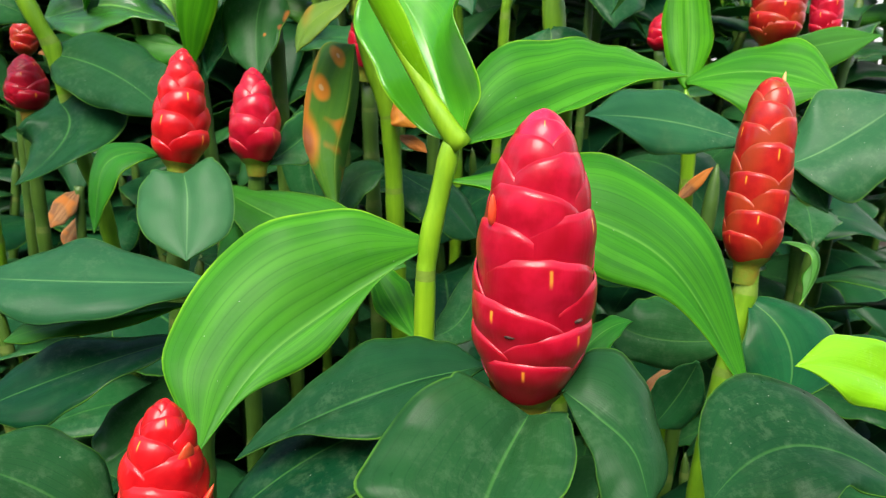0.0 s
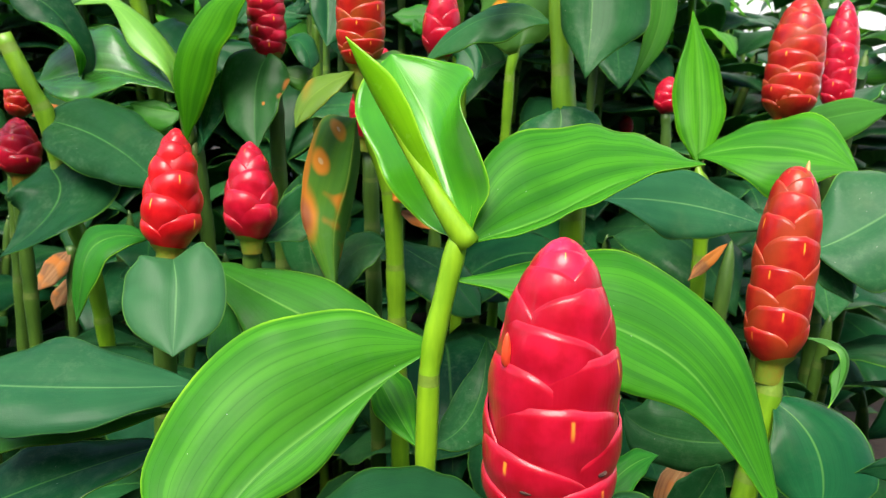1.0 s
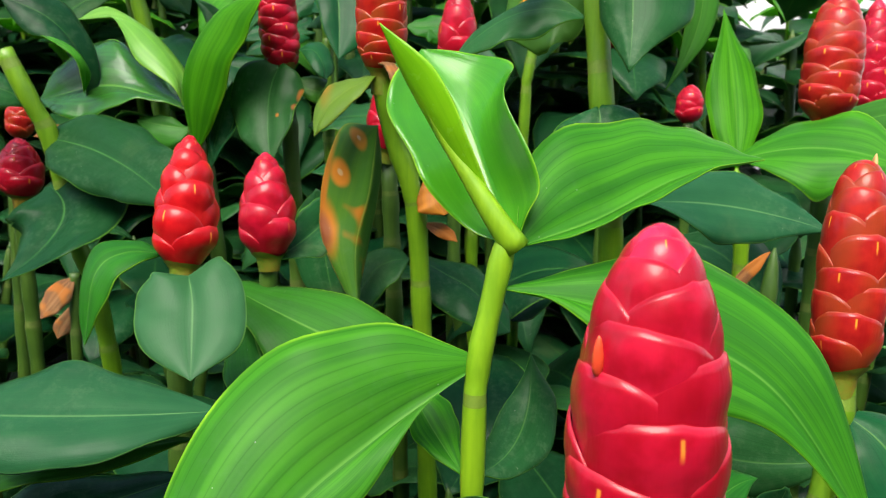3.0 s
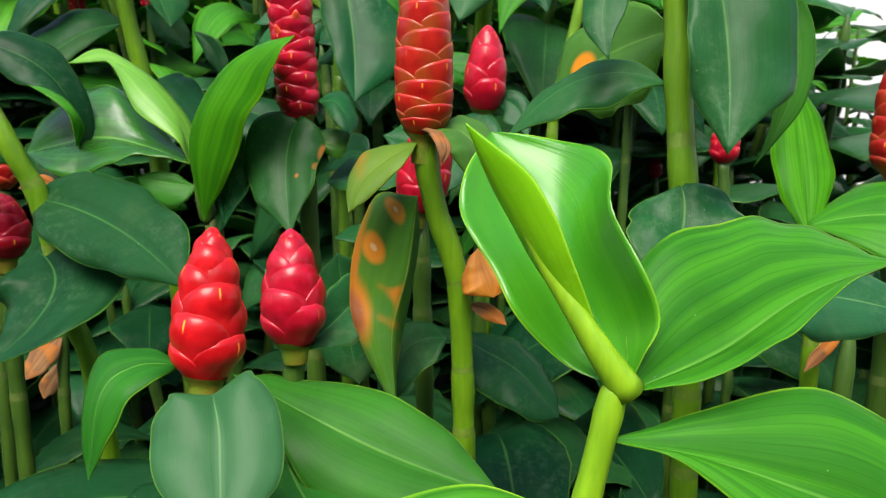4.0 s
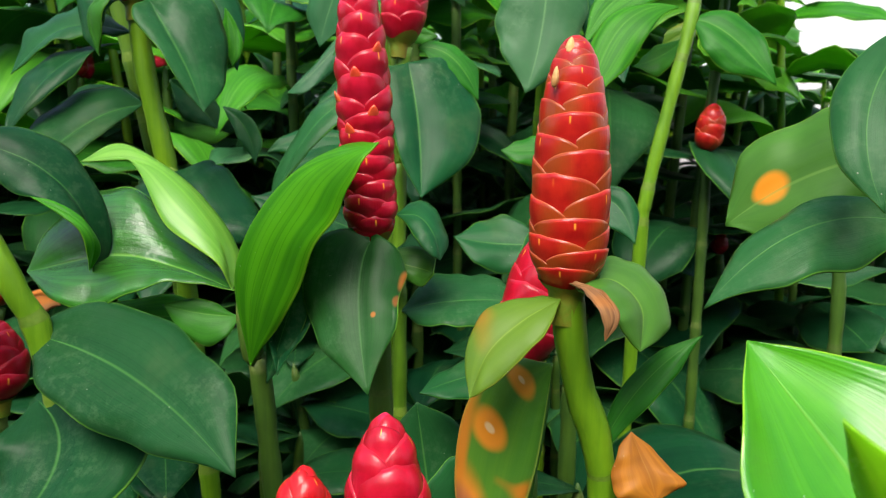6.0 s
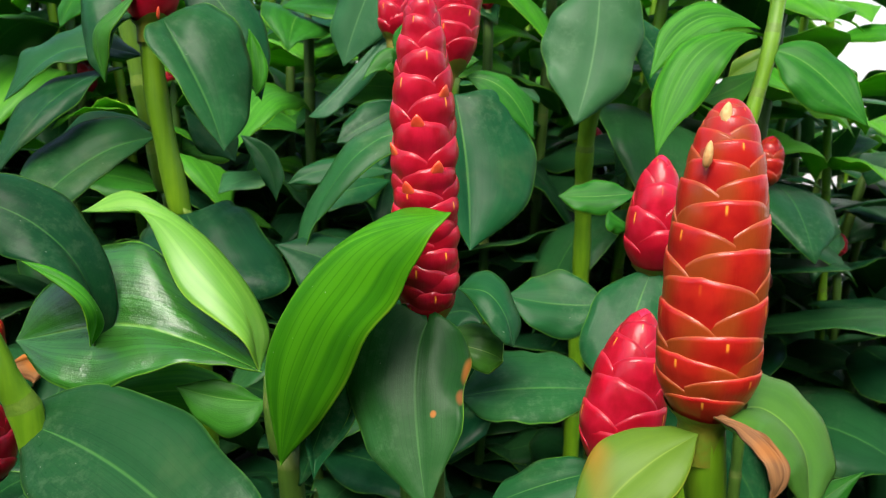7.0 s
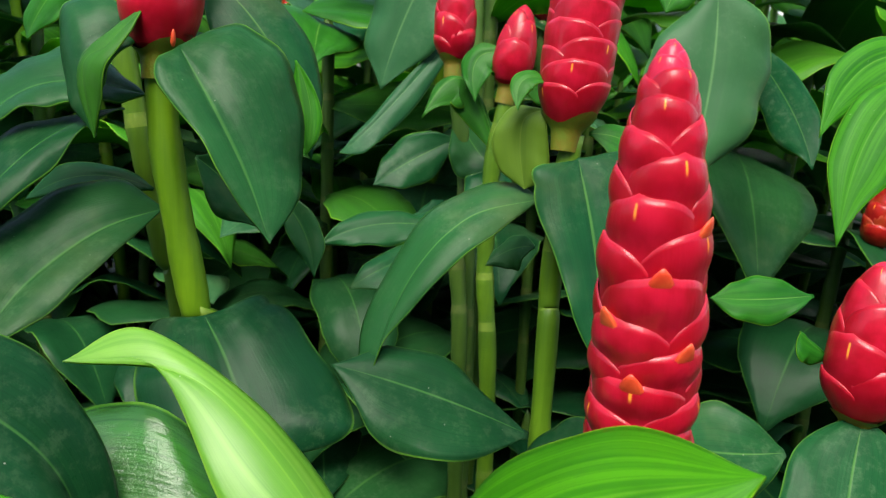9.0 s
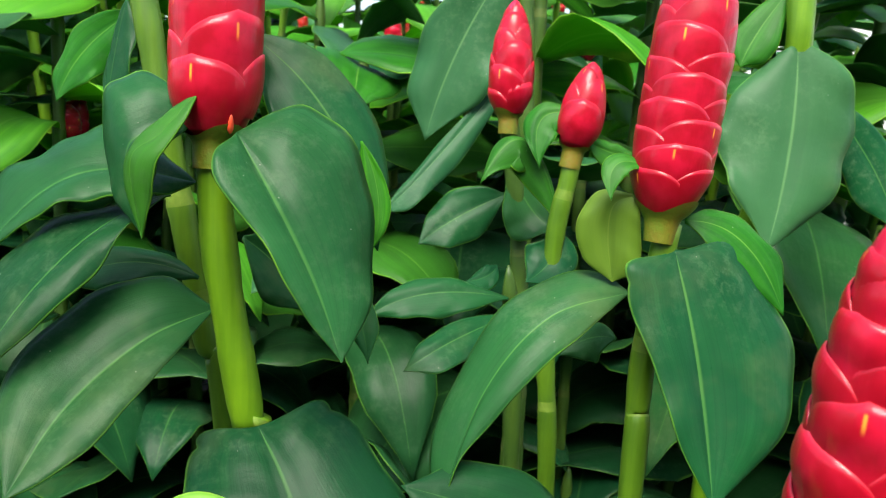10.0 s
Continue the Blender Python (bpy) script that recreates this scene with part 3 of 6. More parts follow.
def flower_cone(owner, base, tip, radius, count=26, style="red", tip_style="pink", swell=0.04, lean=0.0, start_angle=0.0, taper=0.5, belly=0.25, fine=True, buds=(), collar=None, step=137.5, label="", tall=4.6, half=1.30, point=0.5, blunt=0.0, joined=False, neck=0.0055, opening=0.0, crowd=0.0, tip_from=0.72):
    """A cone-shaped flower head of overlapping waxy scales on a spiral."""
    base, tip = Vector(base), Vector(tip)
    length = (tip - base).length
    place = Matrix.Translation(base) @ (tip - base).to_track_quat("Z", "Y").to_matrix().to_4x4()
    straight = taper * length
    dome = (1 - taper) * length * 1.05 + 0.35 * radius
    share = straight / (straight + dome)
    power = 1.25 - 0.45 * blunt

    def profile(w):
        """Height, radius, local size and how far the surface faces up, at w from foot (0) to tip (1)."""
        w = min(max(w, -0.05), 1.0)
        if w < share:
            z = straight * w / share
            r = radius * (0.44 + 0.56 * math.sin(min(1.0, max(0.0, z / length) / belly) * math.pi / 2) ** 0.75)
            return z, r, r, 0.0
        turn = (w - share) / (1 - share) * math.pi / 2
        full = radius * (0.44 + 0.56 * math.sin(min(1.0, (straight + (length - straight) * math.sin(turn)) / length / belly) * math.pi / 2) ** 0.75)
        r = full * max(0.0, math.cos(turn)) ** power
        return straight + (length - straight) * math.sin(turn), r, max(r, 0.35 * full * (1 - 0.5 * math.sin(turn))), 0.9 * math.sin(turn) ** 2

    ring, rows = 14, 18
    verts = []
    for i in range(rows + 1):
        z, r, size, roof = profile(i / rows)
        for k in range(ring):
            g = 2 * math.pi * k / ring
            verts.append(place @ Vector((max(r - 0.1 * size, 0.0002) * math.cos(g), max(r - 0.1 * size, 0.0002) * math.sin(g), z - 0.1 * size * roof)))
    faces = [(i * ring + k, i * ring + (k + 1) % ring, (i + 1) * ring + (k + 1) % ring, (i + 1) * ring + k) for i in range(rows) for k in range(ring)]
    faces += [tuple(range(ring))[::-1], tuple(range(rows * ring, rows * ring + ring))]
    head = [] if joined else under(mesh_object("flower_cone", verts, faces, [BRACT[style]], None, [(0.3, 0.3)] * len(verts)), owner, label)
    for i in range(count):
        v = i / count
        start = -0.02 + 0.98 * ((1.0 - (1.0 - v) ** 1.12) if not crowd else v ** crowd)
        grown = min(1.1 * (1.0 - v) ** 0.12 / count * tall, 1.0 - start)
        angle = radians(start_angle + step * i)
        mat = BRACT[tip_style if v > tip_from else style]
        bract_mesh(head, place, start, grown, angle, half if v < 0.8 else half * 1.2, profile, swell * (1 if v < 0.85 else 0.6), lean + opening * min(1.0, max(0.0, (v - 0.35) / 0.2)) * (1.0 if v < 0.9 else 0.4), mat, fine, point)
        if i in buds:
            z, r, size, roof = profile(start + grown * 0.98)
            side = Vector((math.cos(angle), math.sin(angle), 0))
            across = Vector((-side.y, side.x, 0))
            bud = []
            for a in range(6):
                for k in range(8):
                    w = radius * 0.24 * math.sin(math.pi * (0.25 + 0.73 * a / 5)) ** 0.8
                    g = 2 * math.pi * k / 8
                    bud.append(place @ (side * (r * (0.90 + 0.05 * a) + 0.35 * w * math.cos(g)) + across * w * math.sin(g) + Vector((0, 0, z - 0.35 * radius + 0.62 * radius * a / 5))))
            quads = [(a * 8 + k, a * 8 + (k + 1) % 8, a * 8 + 8 + (k + 1) % 8, a * 8 + 8 + k) for a in range(5) for k in range(8)] + [tuple(range(40, 48))]
            under(mesh_object("flower_bud", bud, quads, [BUD_DRY if style in ("orange", "rust") else BUD]), head, "pale dry flower bud" if style in ("orange", "rust") else "orange flower bud")
    if joined:
        uvs = [(0.3, 0.3)] * len(verts)
        for more, quads, marks in head:
            shift = len(verts)
            verts += more
            uvs += marks
            faces += [tuple(i + shift for i in q) for q in quads]
        return under(mesh_object("flower_cone", verts, faces, [BRACT[style]], None, uvs), owner, label)
    if collar:
        cupped = []
        top = min(0.05 * length, 0.55 * radius)
        for i in range(9):
            for k in range(20):
                g = 2 * math.pi * k / 20
                down = i / 8
                rise = top * (0.85 + 0.4 * math.sin(2 * g + start_angle) + 0.2 * math.sin(3 * g + length * 900))
                z = rise * (1 - down) - collar * down
                cup = 0.44 + 0.56 * math.sin(min(1.0, max(0.0, z / length) / belly) * math.pi / 2) ** 0.75
                r = radius * cup * 1.06 if z > 0 else 0.466 * radius + (neck * 1.07 - 0.466 * radius) * (-z / collar) ** 0.7
                cupped.append(place @ Vector((r * math.cos(g), r * math.sin(g), z)))
        quads = [(i * 20 + (k + 1) % 20, i * 20 + k, i * 20 + 20 + k, i * 20 + 20 + (k + 1) % 20) for i in range(8) for k in range(20)]
        under(mesh_object("collar", cupped, quads, [COLLAR]), owner, "orange-green collar under the cone")
    return head


def nub(head, centre, size, up, mat, name, label, seed=1):
    """A small bud or a crumpled dry scar on a flower cone."""
    up = Vector(up).normalized()
    x = up.cross(Vector((0, 0, 1))) if abs(up.z) < 0.8 else Vector((1, 0, 0))
    x = (x - up * x.dot(up)).normalized()
    y = up.cross(x)
    verts = []
    for a in range(7):
        for k in range(9):
            g, h = 2 * math.pi * k / 9, math.pi * (0.04 + 0.92 * a / 6)
            p = x * math.sin(h) * math.cos(g) * size[0] + y * math.sin(h) * math.sin(g) * size[1] - up * math.cos(h) * size[2]
            verts.append(Vector(centre) + (p - up * p.dot(up)) * (1.0 - 0.55 * a / 6) * (1.0 + 0.2 * noise.noise(p * 900 + Vector((seed, 0, 0)))) + up * p.dot(up))
    faces = [(a * 9 + k, a * 9 + (k + 1) % 9, a * 9 + 9 + (k + 1) % 9, a * 9 + 9 + k) for a in range(6) for k in range(9)] + [tuple(range(9))[::-1], tuple(range(54, 63))]
    return under(mesh_object(name, verts, faces, [mat]), head, label)


# ---- ground and backdrop ----
def ground():
    rng = random.Random(3)
    n, size = 60, 30.0
    verts, faces = [], []
    for i in range(n + 1):
        for j in range(n + 1):
            u, v = 2 * i / n - 1, 2 * j / n - 1
            x, y = size * u * abs(u) ** 1.6, 1.0 + size * v * abs(v) ** 1.6
            verts.append((x, y, 0.012 * noise.noise(Vector((x * 6, y * 6, 0))) - 0.005))
    faces = [(i * (n + 1) + j, (i + 1) * (n + 1) + j, (i + 1) * (n + 1) + j + 1, i * (n + 1) + j + 1) for i in range(n) for j in range(n)]
    tagged(mesh_object("ground", verts, faces, [SOIL]), "dark bare garden soil under the plants", "ground", kind="structure")


ground()


def slab(name, x0, y0, z0, x1, y1, z1, mat, label, category):
    c = [(x, y, z) for z in (z0, z1) for x, y in ((x0, y0), (x1, y0), (x1, y1), (x0, y1))]
    f = [(3, 2, 1, 0), (4, 5, 6, 7), (0, 1, 5, 4), (1, 2, 6, 5), (2, 3, 7, 6), (3, 0, 4, 7)]
    return tagged(mesh_object(name, c, f, [mat], smooth=False), label, category, kind="structure")


# unseen wall, added to keep horizon light off the low leaves
slab("wall_south", -6.0, -1.75, 0.0, 6.0, -1.55, 2.0, RENDERED, "unseen grey-brown wall added behind the camera to block low sky light", "wall")
slab("wall_north", 0.55, 2.9, 0.0, 4.5, 3.1, 2.2, PLASTER, "bright white plastered garden wall beyond the bed", "wall")


# ---- the near plants, one by one ----
p = plant(0.061, 0.230, 'flowering ginger plant with a large crimson cone')
stem(p, [(0.0609, 0.2299, -0.0100), (0.0590, 0.2317, 0.2430), (0.0555, 0.2350, 0.4861), (0.0537, 0.2366, 0.5254)], 0.0076, 0.0068)
head = flower_cone(p, (0.0526, 0.2375, 0.5279), (0.0526, 0.2419, 0.6184), 0.0182, count=30, style='red', swell=0.06, belly=0.3, taper=0.38, blunt=0.28, start_angle=-60, collar=0.008, neck=0.0068)
nub(head, (0.0384, 0.2321, 0.5911), (0.0018, 0.0018, 0.0048), (0, 0, 1), BUD, 'flower_bud', 'orange flower bud', 1)
nub(head, (0.0450, 0.2224, 0.5559), (0.003, 0.0009, 0.0008), (-0.2, -1, 0.2), SCAR, 'scar', 'dark dried scar', 2)
nub(head, (0.0644, 0.2252, 0.5604), (0.0022, 0.001, 0.0008), (0.6, -0.8, 0.3), SCAR, 'scar', 'dark dried scar', 5)
blade(p, [(0.0520, 0.2260, 0.5280), (0.0450, 0.2120, 0.5250), (0.0390, 0.1980, 0.5220), (0.0340, 0.1820, 0.5180)], [(0.0620, 0.2180, 0.5320), (0.0630, 0.2040, 0.5280), (0.0560, 0.1900, 0.5250)], [(0.0280, 0.2220, 0.5430), (0.0110, 0.2080, 0.5350), (0.0040, 0.1900, 0.5250)], 'deep', wave=0.3, round_base=0.25)
blade(p, [(0.0620, 0.2320, 0.5340), (0.0720, 0.2220, 0.5300), (0.0810, 0.2120, 0.5250), (0.0840, 0.2000, 0.5150)], [(0.0750, 0.2450, 0.5420), (0.0900, 0.2400, 0.5330), (0.0940, 0.2200, 0.5160)], [(0.0650, 0.2220, 0.5300), (0.0690, 0.2100, 0.5240), (0.0720, 0.2020, 0.5150)], 'deep', wave=0.4)
blade(p, [(0.0400, 0.2430, 0.5350), (0.0140, 0.2460, 0.5260), (-0.0140, 0.2430, 0.5150), (-0.0430, 0.2400, 0.4990)], [(0.0270, 0.2300, 0.5320), (0.0080, 0.2280, 0.5170), (-0.0180, 0.2320, 0.5150)], [(0.0250, 0.2620, 0.5340), (0.0040, 0.2720, 0.5290), (-0.0250, 0.2620, 0.5130)], 'deep', wave=0.5)
leaf(p, (0.0677, 0.2469, 0.5333), (0.0787, 0.2553, 0.5417), (0.0903, 0.2612, 0.5434), (0.0825, 0.2623, 0.5465), (0.0769, 0.2482, 0.5370), 'mid')

p = plant(0.014, 0.333, 'young ginger cane with broad fresh leaves and a furled shoot')
stem(p, [(0.0139, 0.3328, -0.0100), (0.0151, 0.3351, 0.2476), (0.0173, 0.3396, 0.4951), (0.0184, 0.3419, 0.5362), (0.0231, 0.3452, 0.5628), (0.0273, 0.3474, 0.5833), (0.0281, 0.3479, 0.5906)], 0.0050, 0.0045, STEM_YOUNG, pointed=True)
blade(p, [(0.0220, 0.3460, 0.5400), (-0.0160, 0.3220, 0.5220), (-0.0460, 0.2950, 0.5060), (-0.0660, 0.2680, 0.4810)], [(-0.0020, 0.3270, 0.5290), (-0.0220, 0.3030, 0.5070), (-0.0510, 0.2830, 0.4960)], [(-0.0150, 0.3420, 0.5560), (-0.0580, 0.3300, 0.5480), (-0.0860, 0.2980, 0.5140)], 'fresh', wave=0.6)
blade(p, [(0.0260, 0.3460, 0.5690), (0.0740, 0.3380, 0.5600), (0.1210, 0.3250, 0.5400), (0.1540, 0.2980, 0.4910)], [(0.0550, 0.3520, 0.5740), (0.0990, 0.3580, 0.5800), (0.1410, 0.3350, 0.5500)], [(0.0480, 0.3360, 0.5660), (0.0840, 0.3190, 0.5400), (0.1220, 0.3120, 0.5270)], 'fresh', wave=0.5)
blade(p, [(0.0310, 0.3470, 0.5840), (0.0640, 0.3600, 0.5920), (0.0990, 0.3780, 0.6050), (0.1420, 0.4000, 0.6100)], [(0.0410, 0.3750, 0.6170), (0.0870, 0.4000, 0.6270), (0.1210, 0.4050, 0.6170)], [(0.0530, 0.3420, 0.5910), (0.0790, 0.3500, 0.6000), (0.1100, 0.3750, 0.6090)], 'fresh', wave=0.5)
blade(p, [(0.0320, 0.3480, 0.5850), (0.0250, 0.3720, 0.5990), (0.0140, 0.3920, 0.6250), (-0.0050, 0.4200, 0.6540)], [(0.0120, 0.3580, 0.5900), (-0.0080, 0.3680, 0.6150), (-0.0180, 0.3880, 0.6380)], [(0.0380, 0.3460, 0.6090), (0.0280, 0.3640, 0.6370), (0.0310, 0.4020, 0.6510)], 'shoot', arch=-0.1, wave=0.7, cols=10)
blade(p, [(0.0270, 0.3460, 0.5900), (0.0130, 0.3520, 0.6120), (-0.0010, 0.3560, 0.6350), (-0.0180, 0.3570, 0.6630)], [(0.0200, 0.3520, 0.5990), (0.0040, 0.3600, 0.6200), (-0.0100, 0.3620, 0.6450)], [(0.0230, 0.3500, 0.6000), (0.0110, 0.3490, 0.6300), (-0.0000, 0.3520, 0.6490)], 'young', arch=0.05, roll=0.1, wave=0.3)
stem(p, [(0.0320, 0.3470, 0.5840), (0.0240, 0.3480, 0.5950), (0.0140, 0.3520, 0.6100), (0.0040, 0.3550, 0.6250), (-0.0040, 0.3560, 0.6400)], 0.0051, 0.0008, STEM_YOUNG, nodes=1.0, name='midrib')
leaf(p, (0.0199, 0.3396, 0.4952), (0.0389, 0.3675, 0.4987), (0.0442, 0.3880, 0.5257), (0.0249, 0.3659, 0.4944), (0.0534, 0.3706, 0.4929), 'dark')
leaf(p, (0.0134, 0.3396, 0.4950), (0.0002, 0.3596, 0.5058), (-0.0093, 0.3745, 0.5173), (-0.0061, 0.3536, 0.5039), (0.0080, 0.3670, 0.5117), 'fresh')

p = plant(-0.130, 0.395, 'ginger plant with a swollen scarlet cone and curling leaves')
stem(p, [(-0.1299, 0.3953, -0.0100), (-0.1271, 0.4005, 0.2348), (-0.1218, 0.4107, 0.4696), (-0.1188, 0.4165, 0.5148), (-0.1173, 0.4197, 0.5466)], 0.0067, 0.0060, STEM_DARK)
head = flower_cone(p, (-0.1171, 0.4210, 0.5532), (-0.1139, 0.4347, 0.6139), 0.0141, count=22, style='scarlet', tip_style='scarlet', swell=0.16, lean=0.0, belly=0.3, taper=0.2, start_angle=30, collar=0.011, neck=0.006)
blade(p, [(-0.1120, 0.4120, 0.5520), (-0.1070, 0.4000, 0.5440), (-0.1040, 0.3880, 0.5340), (-0.1000, 0.3700, 0.5190)], [(-0.0960, 0.4150, 0.5590), (-0.0840, 0.4040, 0.5450), (-0.0830, 0.3850, 0.5290)], [(-0.1270, 0.4050, 0.5530), (-0.1320, 0.3970, 0.5420), (-0.1230, 0.3800, 0.5280)], 'grey', wave=0.3, round_base=0.2)
blade(p, [(-0.1280, 0.4270, 0.5580), (-0.1440, 0.4210, 0.5600), (-0.1550, 0.4120, 0.5520), (-0.1590, 0.4020, 0.5210)], [(-0.1320, 0.4150, 0.5580), (-0.1420, 0.4050, 0.5530), (-0.1500, 0.4020, 0.5370)], [(-0.1420, 0.4320, 0.5630), (-0.1620, 0.4280, 0.5600), (-0.1640, 0.4120, 0.5410)], 'mid', wave=0.4)

p = plant(-0.108, 0.465, 'ginger plant with a small crimson cone')
stem(p, [(-0.1080, 0.4653, -0.0100), (-0.1058, 0.4715, 0.2179), (-0.1015, 0.4834, 0.4358), (-0.0984, 0.4922, 0.4889), (-0.0946, 0.4958, 0.5338)], 0.0062, 0.0055, STEM_DARK)
head = flower_cone(p, (-0.0945, 0.4951, 0.5376), (-0.0962, 0.5070, 0.5962), 0.0161, count=20, style='red', tip_style='pink', swell=0.12, lean=0.0, belly=0.35, taper=0.2, collar=0.008, neck=0.0055)
blade(p, [(-0.1240, 0.4880, 0.5260), (-0.0850, 0.4700, 0.5130), (-0.0450, 0.4500, 0.5030), (0.0050, 0.4250, 0.4970)], [(-0.1010, 0.4950, 0.5210), (-0.0540, 0.4800, 0.5220), (-0.0180, 0.4550, 0.5120)], [(-0.1010, 0.4600, 0.5100), (-0.0760, 0.4370, 0.4900), (-0.0320, 0.4200, 0.4860)], 'mid', wave=0.5)
leaf(p, (-0.1062, 0.4933, 0.5130), (-0.0881, 0.4462, 0.4926), (-0.0576, 0.4073, 0.4846), (-0.0601, 0.4457, 0.4929), (-0.1091, 0.4445, 0.4843), 'mid')
leaf(p, (-0.0928, 0.4937, 0.5357), (-0.0721, 0.5220, 0.5469), (-0.0537, 0.5372, 0.5669), (-0.0786, 0.5254, 0.5594), (-0.0578, 0.5097, 0.5405), 'dark')

p = plant(0.153, 0.345, 'ginger plant with an ageing rust-red cone')
stem(p, [(0.1527, 0.3451, -0.0100), (0.1569, 0.3507, 0.1983), (0.1650, 0.3615, 0.3965), (0.1736, 0.3730, 0.4657), (0.1799, 0.3806, 0.5041), (0.1808, 0.3837, 0.5184)], 0.0063, 0.0056)
head = flower_cone(p, (0.1799, 0.3839, 0.5189), (0.1861, 0.4024, 0.6101), 0.0144, count=28, style='rust', tip_style='orange', swell=0.04, belly=0.2, taper=0.5, blunt=0.9, buds=(22,), collar=0.01, start_angle=40, neck=0.0056)
leaf(p, (0.1982, 0.3889, 0.5298), (0.2130, 0.3788, 0.5256), (0.2017, 0.3669, 0.5045), (0.2072, 0.3838, 0.5306), (0.2094, 0.3726, 0.5144), 'mid')
leaf(p, (0.1807, 0.3787, 0.5018), (0.1929, 0.3530, 0.4897), (0.1770, 0.3161, 0.4763), (0.2181, 0.3554, 0.4967), (0.1719, 0.3545, 0.4791), 'dark')
leaf(p, (0.2019, 0.4554, 0.5660), (0.1527, 0.4597, 0.5771), (0.1017, 0.4405, 0.5825), (0.1469, 0.4442, 0.5639), (0.1586, 0.4758, 0.5920), 'grey')
leaf(p, (0.2202, 0.4418, 0.5581), (0.2486, 0.4463, 0.5707), (0.2893, 0.4558, 0.5970), (0.2487, 0.4753, 0.5916), (0.2522, 0.4167, 0.5479), 'grey')
leaf(p, (0.2218, 0.4589, 0.5757), (0.2348, 0.4505, 0.5530), (0.2419, 0.4323, 0.5323), (0.2450, 0.4539, 0.5624), (0.2236, 0.4466, 0.5421), 'dark')
leaf(p, (0.1599, 0.3766, 0.4667), (0.1532, 0.3792, 0.4446), (0.1385, 0.3729, 0.4272), (0.1626, 0.3751, 0.4335), (0.1438, 0.3833, 0.4558), 'dark')
leaf(p, (0.1797, 0.3763, 0.4806), (0.1404, 0.3896, 0.4728), (0.1182, 0.4027, 0.4794), (0.1347, 0.3843, 0.4584), (0.1334, 0.4070, 0.4914), 'dark')

p = plant(-0.071, 0.200, 'ginger plant with a bright scarlet cone low in the bed')
stem(p, [(-0.0705, 0.1997, -0.0100), (-0.0688, 0.2059, 0.2194), (-0.0655, 0.2181, 0.4388), (-0.0643, 0.2227, 0.4658)], 0.0067, 0.0060, STEM_DARK)
head = flower_cone(p, (-0.0643, 0.2233, 0.4675), (-0.0623, 0.2349, 0.5253), 0.0146, count=24, style='scarlet', tip_style='scarlet', swell=0.13, lean=0.0, belly=0.3, taper=0.25, buds=(4, 9), collar=0.01, neck=0.006)
leaf(p, (-0.0756, 0.2279, 0.4653), (-0.0994, 0.2273, 0.4926), (-0.1259, 0.2225, 0.5084), (-0.0937, 0.2045, 0.4887), (-0.1013, 0.2432, 0.5070), 'deep')
leaf(p, (-0.0642, 0.2266, 0.4620), (-0.0234, 0.2392, 0.4967), (0.0079, 0.2524, 0.5042), (-0.0195, 0.2630, 0.5036), (-0.0192, 0.2164, 0.4929), 'deep')

p = plant(0.214, 0.196, 'ginger cane with a fresh pale leaf reaching over the path side')
stem(p, [(0.2140, 0.1960, -0.0100), (0.2051, 0.1998, 0.2349), (0.1878, 0.2072, 0.4698), (0.1791, 0.2110, 0.5090)], 0.0067, 0.0060)
leaf(p, (0.1734, 0.2147, 0.5337), (0.1429, 0.2108, 0.5518), (0.1198, 0.2074, 0.5569), (0.1432, 0.2038, 0.5472), (0.1488, 0.2182, 0.5576), 'young')
leaf(p, (0.1955, 0.2438, 0.4826), (0.1566, 0.2596, 0.4961), (0.1151, 0.2353, 0.4874), (0.1529, 0.2354, 0.4883), (0.1708, 0.2937, 0.5021), 'deep')
leaf(p, (0.2250, 0.2882, 0.5168), (0.1977, 0.2993, 0.5177), (0.1761, 0.2984, 0.5151), (0.2024, 0.2970, 0.5114), (0.1999, 0.3004, 0.5207), 'deep')

p = plant(-0.099, 0.319, "ginger cane with broad dark leaves at the bed's edge")
stem(p, [(-0.0994, 0.3192, -0.0100), (-0.0955, 0.3242, 0.2173), (-0.0880, 0.3338, 0.4346), (-0.0833, 0.3400, 0.4806), (-0.0785, 0.3435, 0.5194)], 0.0062, 0.0055, STEM_DARK)
leaf(p, (-0.0790, 0.3389, 0.5213), (-0.1282, 0.3248, 0.5260), (-0.1864, 0.3254, 0.5269), (-0.1207, 0.3065, 0.5196), (-0.1345, 0.3470, 0.5340), 'grey')
leaf(p, (-0.0894, 0.3354, 0.5115), (-0.1425, 0.3276, 0.5042), (-0.1683, 0.3248, 0.4963), (-0.1398, 0.3209, 0.5007), (-0.1528, 0.3386, 0.5051), 'mid')
leaf(p, (-0.0941, 0.3436, 0.4903), (-0.1419, 0.3291, 0.4792), (-0.1890, 0.3127, 0.4632), (-0.1342, 0.3106, 0.4726), (-0.1442, 0.3478, 0.4868), 'deep')
leaf(p, (-0.0833, 0.3400, 0.4806), (-0.1209, 0.3355, 0.4390), (-0.1377, 0.3224, 0.4320), (-0.1112, 0.3225, 0.4326), (-0.1375, 0.3392, 0.4489), 'deep')

